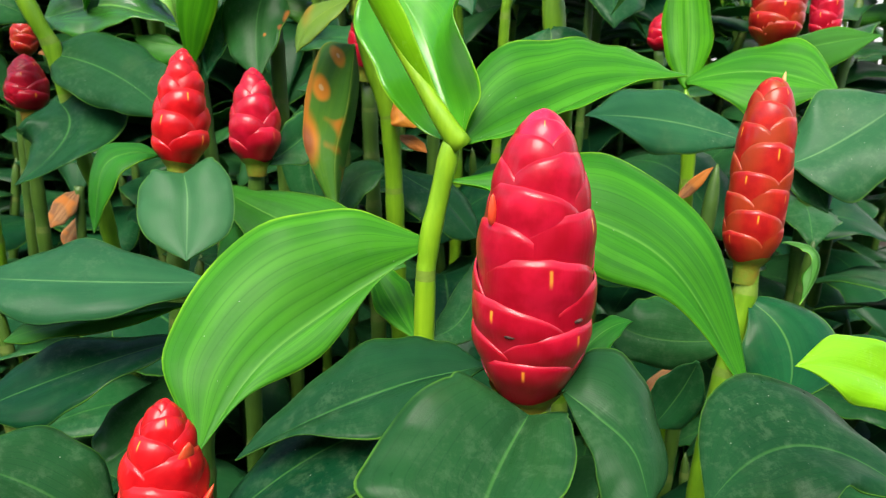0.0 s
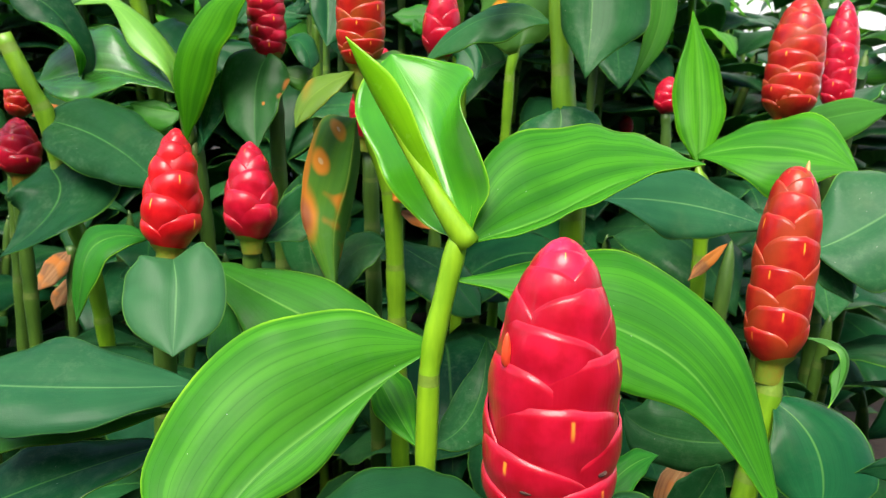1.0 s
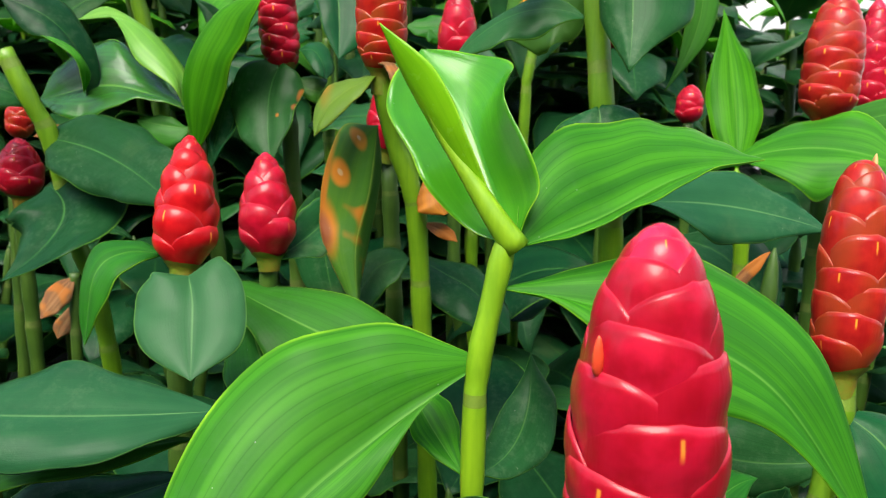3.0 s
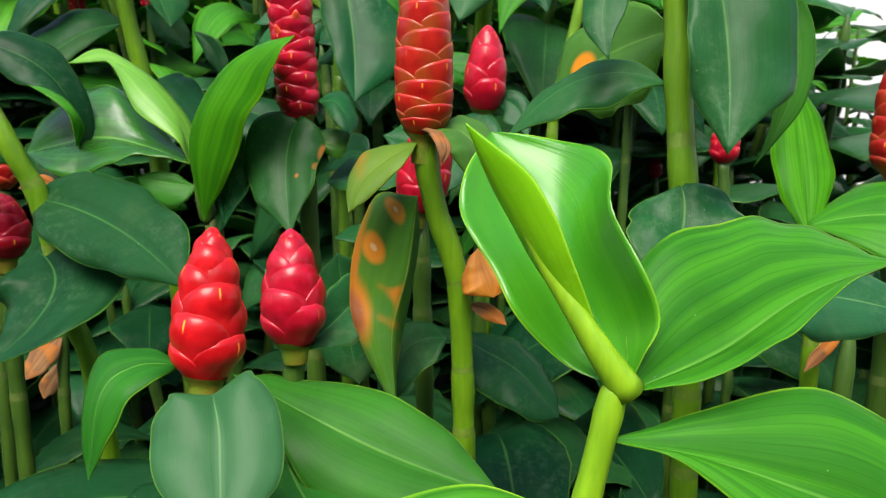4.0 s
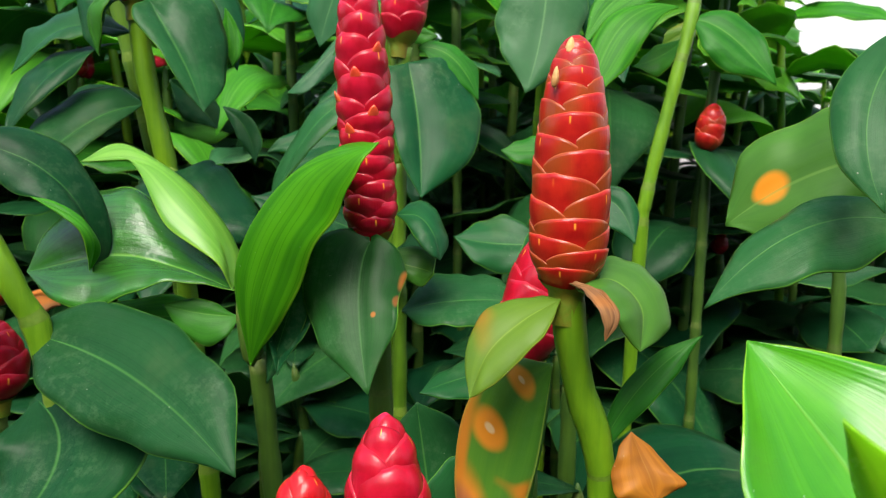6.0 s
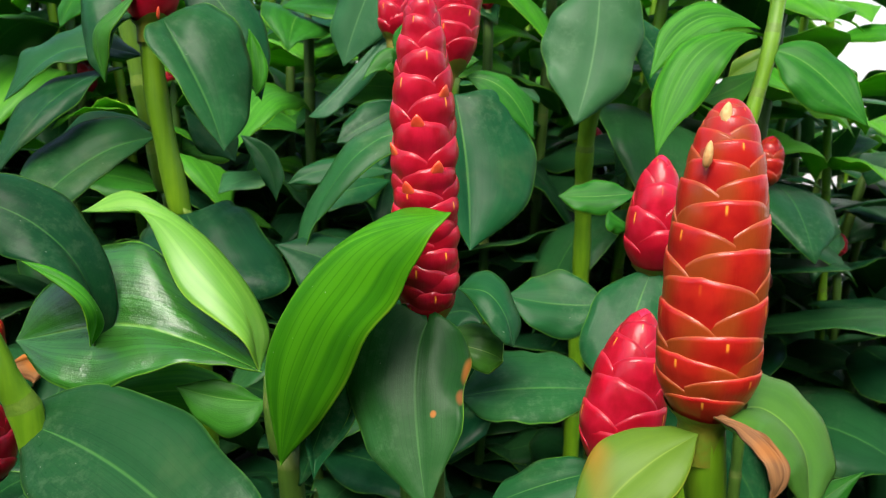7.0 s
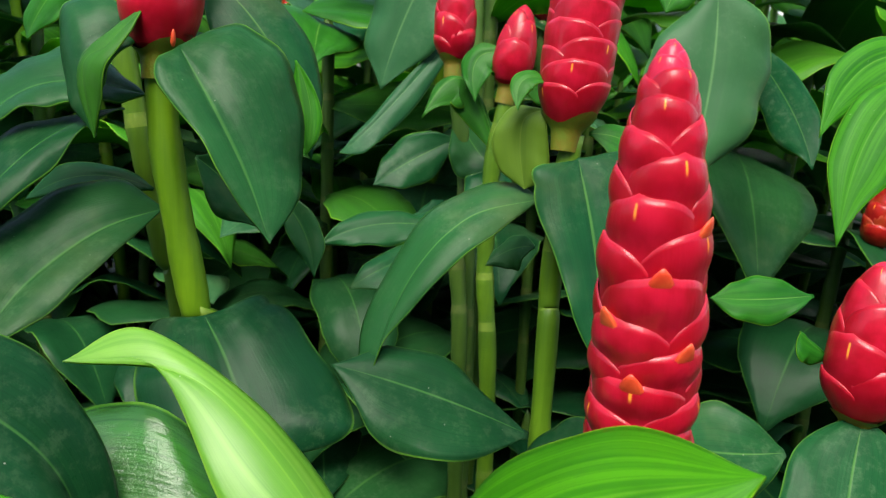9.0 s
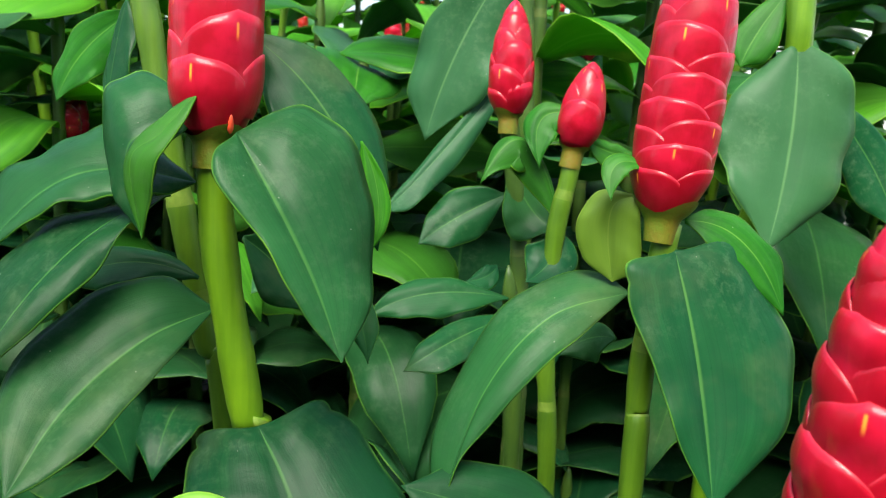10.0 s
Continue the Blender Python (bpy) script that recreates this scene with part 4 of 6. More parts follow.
p = plant(-0.237, 0.631, 'ginger plant leaning at the side with a scarlet cone beyond it')
stem(p, [(-0.2373, 0.6306, -0.0100), (-0.2431, 0.6271, 0.2267), (-0.2544, 0.6203, 0.4534), (-0.2637, 0.6146, 0.5150), (-0.2722, 0.6119, 0.5888), (-0.2798, 0.6077, 0.6138), (-0.2941, 0.6065, 0.6503)], 0.0069, 0.0062)
leaf(p, (-0.2697, 0.6110, 0.5893), (-0.2120, 0.5774, 0.5796), (-0.1590, 0.5339, 0.5557), (-0.1843, 0.5853, 0.5956), (-0.2397, 0.5748, 0.5647), 'deep', heart=1.7)
leaf(p, (-0.2800, 0.6145, 0.5560), (-0.2546, 0.5784, 0.5366), (-0.2790, 0.5409, 0.5061), (-0.2131, 0.5696, 0.5468), (-0.2929, 0.5902, 0.5391), 'deep')
leaf(p, (-0.2783, 0.6213, 0.5848), (-0.2327, 0.6614, 0.5850), (-0.1978, 0.6678, 0.5718), (-0.2327, 0.6739, 0.5941), (-0.2288, 0.6570, 0.5666), 'fresh')
leaf(p, (-0.2852, 0.6177, 0.6119), (-0.3132, 0.6115, 0.6265), (-0.3395, 0.6007, 0.6214), (-0.3070, 0.5977, 0.6122), (-0.3194, 0.6248, 0.6382), 'dark')

p = plant(-0.335, 0.653, 'ginger plant with a scarlet cone half hidden by leaves')
stem(p, [(-0.3353, 0.6532, -0.0100), (-0.3318, 0.6530, 0.2478), (-0.3250, 0.6526, 0.4956), (-0.3215, 0.6524, 0.5382)], 0.0062, 0.0055, STEM_DARK)
head = flower_cone(p, (-0.3215, 0.6526, 0.5393), (-0.3215, 0.6583, 0.5846), 0.0170, count=20, style='red', tip_style='red', swell=0.08, lean=0.03, belly=0.3, taper=0.25, fine=False, collar=0.01, neck=0.0055)
leaf(p, (-0.3284, 0.6937, 0.5816), (-0.3124, 0.6948, 0.5875), (-0.3011, 0.6931, 0.5818), (-0.3124, 0.6957, 0.5915), (-0.3103, 0.6915, 0.5739), 'dead')

p = plant(0.004, 0.528, 'ginger plant with an old orange-red cone and browning leaves')
stem(p, [(0.0040, 0.5277, -0.0100), (-0.0003, 0.5253, 0.2607), (-0.0086, 0.5205, 0.5214), (-0.0137, 0.5176, 0.5740), (-0.0223, 0.5158, 0.5999), (-0.0274, 0.5140, 0.6223), (-0.0293, 0.5141, 0.6400)], 0.0064, 0.0060)
head = flower_cone(p, (-0.0297, 0.5144, 0.6408), (-0.0301, 0.5160, 0.7310), 0.0143, count=48, style='orange', tip_style='rust', swell=0.03, belly=0.2, taper=0.3, blunt=0.75, collar=0.012, start_angle=-85, neck=0.0062)
nub(head, (-0.0383, 0.5070, 0.7167), (0.0018, 0.0020, 0.0036), (0.1, 0, 1), BUD_DRY, 'flower_bud', 'pale dry flower bud', 3)
nub(head, (-0.0328, 0.5116, 0.7267), (0.0022, 0.0022, 0.0034), (0.1, 0, 1), BUD_DRY, 'flower_bud', 'pale dry flower bud', 8)
blade(p, [(-0.0330, 0.5080, 0.6390), (-0.0470, 0.5040, 0.6320), (-0.0590, 0.5000, 0.6220), (-0.0660, 0.4950, 0.6070)], [(-0.0390, 0.4980, 0.6310), (-0.0480, 0.4940, 0.6220), (-0.0610, 0.4920, 0.6110)], [(-0.0420, 0.5150, 0.6380), (-0.0580, 0.5140, 0.6340), (-0.0670, 0.5050, 0.6210)], 'yellow', wave=0.4)
blade(p, [(-0.0330, 0.5180, 0.6110), (-0.0380, 0.5150, 0.5730), (-0.0460, 0.5080, 0.5400), (-0.0440, 0.4950, 0.5020)], [(-0.0320, 0.5300, 0.5840), (-0.0370, 0.5280, 0.5530), (-0.0430, 0.5150, 0.5220)], [(-0.0570, 0.5300, 0.6070), (-0.0690, 0.5260, 0.5660), (-0.0650, 0.5120, 0.5390)], 'sick', wave=0.5)
blade(p, [(-0.0290, 0.5080, 0.6440), (-0.0140, 0.5120, 0.6450), (-0.0050, 0.5050, 0.6370), (-0.0080, 0.4920, 0.6250)], [(-0.0130, 0.5250, 0.6500), (0.0030, 0.5220, 0.6460), (0.0070, 0.5080, 0.6290)], [(-0.0270, 0.5000, 0.6440), (-0.0210, 0.4940, 0.6420), (-0.0170, 0.4900, 0.6350)], 'spotted', wave=0.5)
blade(p, [(-0.0310, 0.5040, 0.6460), (-0.0240, 0.4950, 0.6460), (-0.0190, 0.4870, 0.6400), (-0.0220, 0.4860, 0.6310)], [(-0.0270, 0.5030, 0.6460), (-0.0220, 0.4930, 0.6460), (-0.0170, 0.4870, 0.6390)], [(-0.0280, 0.4990, 0.6450), (-0.0260, 0.4890, 0.6440), (-0.0230, 0.4850, 0.6370)], 'dead', wave=1.2)
leaf(p, (-0.0139, 0.5174, 0.5728), (0.0017, 0.5201, 0.6001), (0.0253, 0.5221, 0.6207), (-0.0011, 0.5240, 0.6030), (0.0049, 0.5150, 0.5962), 'mid')
blade(p, [(-0.0020, 0.5160, 0.5840), (0.0010, 0.5120, 0.5760), (0.0040, 0.5080, 0.5690), (0.0060, 0.5050, 0.5610)], [(0.0060, 0.5140, 0.5780), (0.0130, 0.5100, 0.5710), (0.0170, 0.5060, 0.5670)], [(-0.0070, 0.5140, 0.5780), (-0.0100, 0.5100, 0.5680), (-0.0080, 0.5060, 0.5620)], 'rusty', wave=0.8)
leaf(p, (-0.0063, 0.5176, 0.5530), (0.0053, 0.5142, 0.5493), (0.0140, 0.5096, 0.5438), (0.0077, 0.5150, 0.5528), (0.0028, 0.5135, 0.5458), 'dead')
blade(p, [(-0.0130, 0.5550, 0.5220), (0.0050, 0.5560, 0.5110), (0.0270, 0.5500, 0.4990), (0.0500, 0.5400, 0.4750)], [(0.0020, 0.5750, 0.5150), (0.0270, 0.5720, 0.5100), (0.0480, 0.5600, 0.4910)], [(-0.0080, 0.5400, 0.5040), (0.0120, 0.5320, 0.4890), (0.0340, 0.5300, 0.4770)], 'deep', wave=0.5)
blade(p, [(-0.0160, 0.5450, 0.5230), (-0.0290, 0.5520, 0.5190), (-0.0410, 0.5560, 0.5100), (-0.0570, 0.5520, 0.4860)], [(-0.0230, 0.5350, 0.5130), (-0.0340, 0.5360, 0.5010), (-0.0460, 0.5400, 0.4890)], [(-0.0250, 0.5650, 0.5250), (-0.0400, 0.5720, 0.5210), (-0.0550, 0.5660, 0.5070)], 'deep', wave=0.5)

p = plant(-0.100, 0.619, 'ginger plant with a tall crimson cone opening orange buds')
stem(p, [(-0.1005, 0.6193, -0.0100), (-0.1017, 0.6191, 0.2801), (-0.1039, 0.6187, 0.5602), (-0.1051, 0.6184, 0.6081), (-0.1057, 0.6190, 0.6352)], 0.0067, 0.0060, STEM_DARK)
head = flower_cone(p, (-0.1073, 0.6180, 0.6360), (-0.1133, 0.6135, 0.7710), 0.0127, count=54, style='red', tip_style='pink', swell=0.11, lean=0.0, opening=0.012, crowd=1.12, half=1.3, tall=4.6, tip_from=0.86, belly=0.15, taper=0.5, blunt=0.2, point=0.7, buds=(21, 24, 26, 29, 32), start_angle=-75, collar=0.01, neck=0.006)
leaf(p, (-0.1076, 0.6061, 0.6392), (-0.1120, 0.5899, 0.6172), (-0.1065, 0.5634, 0.5789), (-0.0912, 0.5926, 0.6235), (-0.1379, 0.5925, 0.6157), 'worn', heart=1.8)
blade(p, [(-0.0950, 0.6130, 0.6520), (-0.0840, 0.6060, 0.6520), (-0.0770, 0.6000, 0.6440), (-0.0740, 0.5960, 0.6330)], [(-0.0870, 0.6220, 0.6570), (-0.0760, 0.6180, 0.6540), (-0.0700, 0.6080, 0.6400)], [(-0.0900, 0.6040, 0.6490), (-0.0840, 0.5960, 0.6410), (-0.0780, 0.5930, 0.6360)], 'dark', wave=0.3)
blade(p, [(-0.0930, 0.6260, 0.5990), (-0.0730, 0.6200, 0.6050), (-0.0530, 0.6180, 0.6070), (-0.0310, 0.6200, 0.6060)], [(-0.0800, 0.6420, 0.6120), (-0.0590, 0.6460, 0.6140), (-0.0410, 0.6400, 0.6120)], [(-0.0830, 0.6060, 0.5980), (-0.0650, 0.6000, 0.5990), (-0.0470, 0.6050, 0.6000)], 'dark', wave=0.4)
leaf(p, (-0.1162, 0.6275, 0.6251), (-0.1442, 0.6138, 0.6042), (-0.1521, 0.5930, 0.5766), (-0.1334, 0.5981, 0.6038), (-0.1536, 0.6052, 0.6102), 'dark')
blade(p, [(-0.0850, 0.6060, 0.5570), (-0.0810, 0.6000, 0.5280), (-0.0770, 0.5940, 0.5010), (-0.0710, 0.5880, 0.4740)], [(-0.0630, 0.6060, 0.5440), (-0.0550, 0.6020, 0.5160), (-0.0590, 0.5940, 0.4860)], [(-0.0990, 0.6020, 0.5390), (-0.1010, 0.5960, 0.5110), (-0.0900, 0.5900, 0.4860)], 'dark', wave=0.4)
leaf(p, (-0.1066, 0.6129, 0.6302), (-0.0850, 0.6161, 0.6245), (-0.0771, 0.6006, 0.6254), (-0.0848, 0.6230, 0.6335), (-0.0829, 0.6093, 0.6171), 'spotted')

p = plant(-0.147, 0.630, 'young ginger shoot with bright upright leaves')
stem(p, [(-0.1467, 0.6300, -0.0100), (-0.1530, 0.6276, 0.2730), (-0.1654, 0.6229, 0.5460), (-0.1697, 0.6213, 0.5769), (-0.1763, 0.6212, 0.6097)], 0.0062, 0.0055, STEM_DARK, pointed=True)
blade(p, [(-0.1670, 0.6020, 0.5780), (-0.1690, 0.5920, 0.6310), (-0.1420, 0.5820, 0.6730), (-0.1010, 0.5710, 0.6900)], [(-0.1680, 0.6180, 0.6050), (-0.1480, 0.6140, 0.6630), (-0.1190, 0.6000, 0.6850)], [(-0.1480, 0.5850, 0.6070), (-0.1250, 0.5700, 0.6490), (-0.1120, 0.5660, 0.6760)], 'lime', arch=0.06, wave=0.4)
blade(p, [(-0.1790, 0.6220, 0.6110), (-0.1920, 0.6320, 0.6400), (-0.2270, 0.6550, 0.6690), (-0.2680, 0.6630, 0.6720)], [(-0.1860, 0.6180, 0.6270), (-0.2130, 0.6280, 0.6450), (-0.2390, 0.6570, 0.6730)], [(-0.1790, 0.6400, 0.6270), (-0.2060, 0.6550, 0.6600), (-0.2460, 0.6680, 0.6810)], 'pale', roll=0.1, arch=0.02, wave=0.25)
blade(p, [(-0.1780, 0.6220, 0.6110), (-0.2100, 0.6300, 0.6210), (-0.2450, 0.6400, 0.6250), (-0.2950, 0.6480, 0.6140)], [(-0.1980, 0.6150, 0.6170), (-0.2250, 0.6120, 0.6130), (-0.2620, 0.6200, 0.6020)], [(-0.2010, 0.6550, 0.6250), (-0.2380, 0.6680, 0.6520), (-0.2740, 0.6650, 0.6520)], 'glossy', wave=1.0)
leaf(p, (-0.1771, 0.6237, 0.5969), (-0.1948, 0.6216, 0.5989), (-0.2166, 0.6261, 0.6021), (-0.1862, 0.6142, 0.5842), (-0.1970, 0.6260, 0.6048), 'mid')
leaf(p, (-0.1593, 0.6019, 0.5690), (-0.1481, 0.5980, 0.6012), (-0.1386, 0.6042, 0.6326), (-0.1557, 0.6038, 0.6033), (-0.1400, 0.5959, 0.6022), 'dark')

p = plant(-0.371, 0.637, 'ginger cane with a broad drooping dark leaf')
stem(p, [(-0.3712, 0.6367, -0.0100), (-0.3640, 0.6339, 0.2841), (-0.3500, 0.6286, 0.5682), (-0.3382, 0.6241, 0.6469), (-0.3331, 0.6245, 0.6985)], 0.0067, 0.0060)
blade(p, [(-0.3030, 0.6250, 0.6870), (-0.2720, 0.6280, 0.6720), (-0.2550, 0.6320, 0.6470), (-0.2550, 0.6350, 0.6080)], [(-0.2870, 0.6400, 0.6920), (-0.2630, 0.6450, 0.6770), (-0.2450, 0.6420, 0.6390)], [(-0.2860, 0.6180, 0.6640), (-0.2640, 0.6150, 0.6570), (-0.2480, 0.6200, 0.6390)], 'deep', wave=0.4)
blade(p, [(-0.2700, 0.6120, 0.6600), (-0.2500, 0.6090, 0.6510), (-0.2420, 0.6110, 0.6390), (-0.2500, 0.6220, 0.6210)], [(-0.2580, 0.6130, 0.6570), (-0.2460, 0.6120, 0.6490), (-0.2410, 0.6160, 0.6340)], [(-0.2580, 0.6080, 0.6540), (-0.2460, 0.6060, 0.6450), (-0.2450, 0.6100, 0.6320)], 'fresh', wave=0.2)

p = plant(0.015, 0.706, 'ginger plant with a small crimson cone on a leafy collar')
stem(p, [(0.0151, 0.7056, -0.0100), (0.0151, 0.7065, 0.2723), (0.0152, 0.7085, 0.5447), (0.0152, 0.7096, 0.5957), (0.0150, 0.7095, 0.6370)], 0.0062, 0.0055, STEM_DARK)
head = flower_cone(p, (0.0150, 0.7097, 0.6378), (0.0171, 0.7145, 0.7013), 0.0157, count=18, style='red', tip_style='pink', swell=0.05, lean=0.01, belly=0.3, taper=0.3, collar=0.008, neck=0.0055)
leaf(p, (0.0120, 0.7029, 0.6367), (-0.0016, 0.6835, 0.6141), (-0.0171, 0.6571, 0.5852), (0.0209, 0.6817, 0.6095), (-0.0249, 0.6883, 0.6089), 'dark', heart=1.7)
leaf(p, (0.0189, 0.7110, 0.6438), (0.0368, 0.7051, 0.6441), (0.0464, 0.6895, 0.6214), (0.0414, 0.7089, 0.6533), (0.0297, 0.7008, 0.6320), 'dark')
leaf(p, (-0.0033, 0.7248, 0.6151), (-0.0321, 0.7256, 0.6141), (-0.0616, 0.7276, 0.6185), (-0.0340, 0.7102, 0.6000), (-0.0333, 0.7413, 0.6293), 'dark')
leaf(p, (0.0179, 0.7578, 0.6749), (-0.0075, 0.7581, 0.6722), (-0.0291, 0.7589, 0.6721), (-0.0085, 0.7510, 0.6631), (-0.0065, 0.7650, 0.6802), 'mid')
leaf(p, (0.0046, 0.7191, 0.6598), (-0.0043, 0.7209, 0.6666), (-0.0073, 0.7216, 0.6694), (-0.0028, 0.7170, 0.6541), (-0.0055, 0.7225, 0.6692), 'mid')

p = plant(-0.021, 0.607, 'ginger plant with a bright crimson cone close behind the old one')
stem(p, [(-0.0211, 0.6066, -0.0100), (-0.0246, 0.6011, 0.2799), (-0.0314, 0.5904, 0.5598), (-0.0332, 0.5877, 0.5839)], 0.0065, 0.0058, STEM_DARK)
head = flower_cone(p, (-0.0340, 0.5872, 0.5864), (-0.0222, 0.5968, 0.6496), 0.0163, count=24, style='red', tip_style='pink', swell=0.03, belly=0.3, taper=0.3, collar=0.008, neck=0.0058)
leaf(p, (-0.0308, 0.5906, 0.5844), (-0.0601, 0.5900, 0.5769), (-0.0836, 0.5797, 0.5728), (-0.0594, 0.5786, 0.5713), (-0.0586, 0.6010, 0.5810), 'dark')

p = plant(0.119, 0.471, 'tall ginger cane with hanging dark leaves')
stem(p, [(0.1191, 0.4706, -0.0100), (0.1102, 0.4699, 0.2922), (0.0929, 0.4685, 0.5843), (0.0858, 0.4679, 0.6243), (0.0817, 0.4743, 0.6680), (0.0784, 0.4794, 0.7150), (0.0760, 0.4826, 0.7368)], 0.0069, 0.0062)
leaf(p, (0.0869, 0.4703, 0.7271), (0.0924, 0.4549, 0.6911), (0.0889, 0.4316, 0.6447), (0.1203, 0.4537, 0.6975), (0.0768, 0.4593, 0.6909), 'dark', full=1.15, heart=1.5, wave=1.2)
leaf(p, (0.1094, 0.4919, 0.7273), (0.1353, 0.4815, 0.6864), (0.1167, 0.4695, 0.6342), (0.1436, 0.4803, 0.6819), (0.1283, 0.4822, 0.6886), 'mid')
leaf(p, (0.0739, 0.4864, 0.7351), (0.0470, 0.4686, 0.7098), (0.0446, 0.4513, 0.6800), (0.0583, 0.4663, 0.7098), (0.0361, 0.4705, 0.7076), 'dark')
leaf(p, (0.0882, 0.5098, 0.6926), (0.0630, 0.5284, 0.6817), (0.0375, 0.5394, 0.6604), (0.0666, 0.5109, 0.6516), (0.0609, 0.5412, 0.7048), 'blotched')
leaf(p, (0.0773, 0.4768, 0.6694), (0.0415, 0.4802, 0.6714), (0.0067, 0.4768, 0.6450), (0.0411, 0.4670, 0.6594), (0.0393, 0.4915, 0.6753), 'dark')
leaf(p, (0.0822, 0.4607, 0.6260), (0.0801, 0.4493, 0.6103), (0.0676, 0.4283, 0.5857), (0.1089, 0.4526, 0.6141), (0.0565, 0.4532, 0.6115), 'dark', heart=1.35)

p = plant(0.217, 0.536, 'ginger shoot with an upright bright leaf')
stem(p, [(0.2168, 0.5364, -0.0100), (0.2105, 0.5409, 0.2666), (0.1983, 0.5496, 0.5331), (0.1915, 0.5546, 0.5828)], 0.0056, 0.0050, pointed=True)
leaf(p, (0.1915, 0.5546, 0.5828), (0.1947, 0.5771, 0.6216), (0.1915, 0.6061, 0.6814), (0.1784, 0.5747, 0.6137), (0.2122, 0.5760, 0.6184), 'lime')
leaf(p, (0.1913, 0.5559, 0.5871), (0.2370, 0.5381, 0.5976), (0.2772, 0.5140, 0.5878), (0.2491, 0.5647, 0.6160), (0.2275, 0.5158, 0.5762), 'fresh')
leaf(p, (0.2001, 0.5756, 0.5831), (0.2798, 0.6032, 0.6053), (0.3550, 0.6174, 0.6181), (0.2925, 0.6176, 0.6183), (0.2876, 0.5884, 0.5916), 'mid')

p = plant(0.268, 0.564, 'ginger plant with a tall faded red cone')
stem(p, [(0.2685, 0.5636, -0.0100), (0.2657, 0.5688, 0.2800), (0.2605, 0.5787, 0.5601), (0.2575, 0.5843, 0.6119)], 0.0067, 0.0060, STEM_DARK)
head = flower_cone(p, (0.2583, 0.5841, 0.6111), (0.2658, 0.5992, 0.6939), 0.0183, count=34, style='rust', tip_style='rust', swell=0.04, belly=0.2, taper=0.5, fine=False)

p = plant(0.358, 0.652, 'ginger plant with a rust-red cone far in the bed')
stem(p, [(0.3581, 0.6519, -0.0100), (0.3511, 0.6556, 0.2811), (0.3376, 0.6629, 0.5622), (0.3310, 0.6664, 0.6074)], 0.0067, 0.0060, STEM_DARK)
head = flower_cone(p, (0.3346, 0.6667, 0.6083), (0.3365, 0.6828, 0.6941), 0.0126, count=30, style='red', tip_style='pink', swell=0.04, belly=0.2, taper=0.5, fine=False)

p = plant(0.251, 0.795, 'ginger plant with a small scarlet cone under hanging leaves')
stem(p, [(0.2512, 0.7951, -0.0100), (0.2483, 0.7974, 0.2658), (0.2428, 0.8018, 0.5316), (0.2393, 0.8046, 0.5867)], 0.0056, 0.0050, STEM_DARK)
head = flower_cone(p, (0.2393, 0.8048, 0.5875), (0.2405, 0.8079, 0.6228), 0.0127, count=16, style='red', tip_style='pink', swell=0.05, fine=False)

p = plant(-0.233, 0.784, 'ginger plant with a thick cane, drooping leaves and a red cone')
stem(p, [(-0.2333, 0.7845, -0.0100), (-0.2396, 0.7790, 0.3141), (-0.2519, 0.7683, 0.6281), (-0.2549, 0.7657, 0.6533), (-0.2622, 0.7632, 0.7014), (-0.2658, 0.7631, 0.7282), (-0.2669, 0.7631, 0.7469), (-0.2675, 0.7639, 0.7650)], 0.0074, 0.0066)
head = flower_cone(p, (-0.2672, 0.7635, 0.7631), (-0.2666, 0.7734, 0.8478), 0.0163, count=20, style='red', tip_style='pink', swell=0.04, belly=0.22, taper=0.45, collar=0.01, start_angle=-60, neck=0.0066)
nub(head, (-0.2595, 0.7547, 0.7699), (0.0014, 0.002, 0.0036), (0.1, -0.2, 1), BUD, 'flower_bud', 'orange flower bud', 6)
blade(p, [(-0.2580, 0.7570, 0.7670), (-0.2410, 0.7400, 0.7440), (-0.2270, 0.7300, 0.7200), (-0.2170, 0.7220, 0.6970)], [(-0.2340, 0.7700, 0.7780), (-0.2130, 0.7650, 0.7520), (-0.2080, 0.7450, 0.7160)], [(-0.2620, 0.7370, 0.7570), (-0.2440, 0.7270, 0.7350), (-0.2300, 0.7220, 0.7140)], 'dark', wave=0.5)
leaf(p, (-0.2615, 0.7961, 0.8025), (-0.2271, 0.7867, 0.7702), (-0.2077, 0.7752, 0.7230), (-0.2135, 0.7975, 0.7772), (-0.2456, 0.7809, 0.7609), 'dark')
leaf(p, (-0.2157, 0.7826, 0.7646), (-0.2082, 0.7746, 0.7441), (-0.2094, 0.7686, 0.7255), (-0.2031, 0.7730, 0.7381), (-0.2182, 0.7781, 0.7475), 'fresh')
blade(p, [(-0.2730, 0.7620, 0.7710), (-0.2860, 0.7540, 0.7660), (-0.2930, 0.7500, 0.7580), (-0.2870, 0.7460, 0.7310)], [(-0.2750, 0.7560, 0.7670), (-0.2820, 0.7480, 0.7580), (-0.2840, 0.7450, 0.7440)], [(-0.2900, 0.7680, 0.7860), (-0.3050, 0.7650, 0.7770), (-0.3010, 0.7560, 0.7470)], 'dark', wave=0.5)
blade(p, [(-0.2690, 0.7520, 0.7810), (-0.2800, 0.7440, 0.7660), (-0.2890, 0.7420, 0.7570), (-0.2860, 0.7420, 0.7310)], [(-0.2720, 0.7440, 0.7710), (-0.2790, 0.7380, 0.7580), (-0.2820, 0.7390, 0.7450)], [(-0.2780, 0.7520, 0.7740), (-0.2890, 0.7460, 0.7630), (-0.2920, 0.7440, 0.7500)], 'mid', wave=0.3)
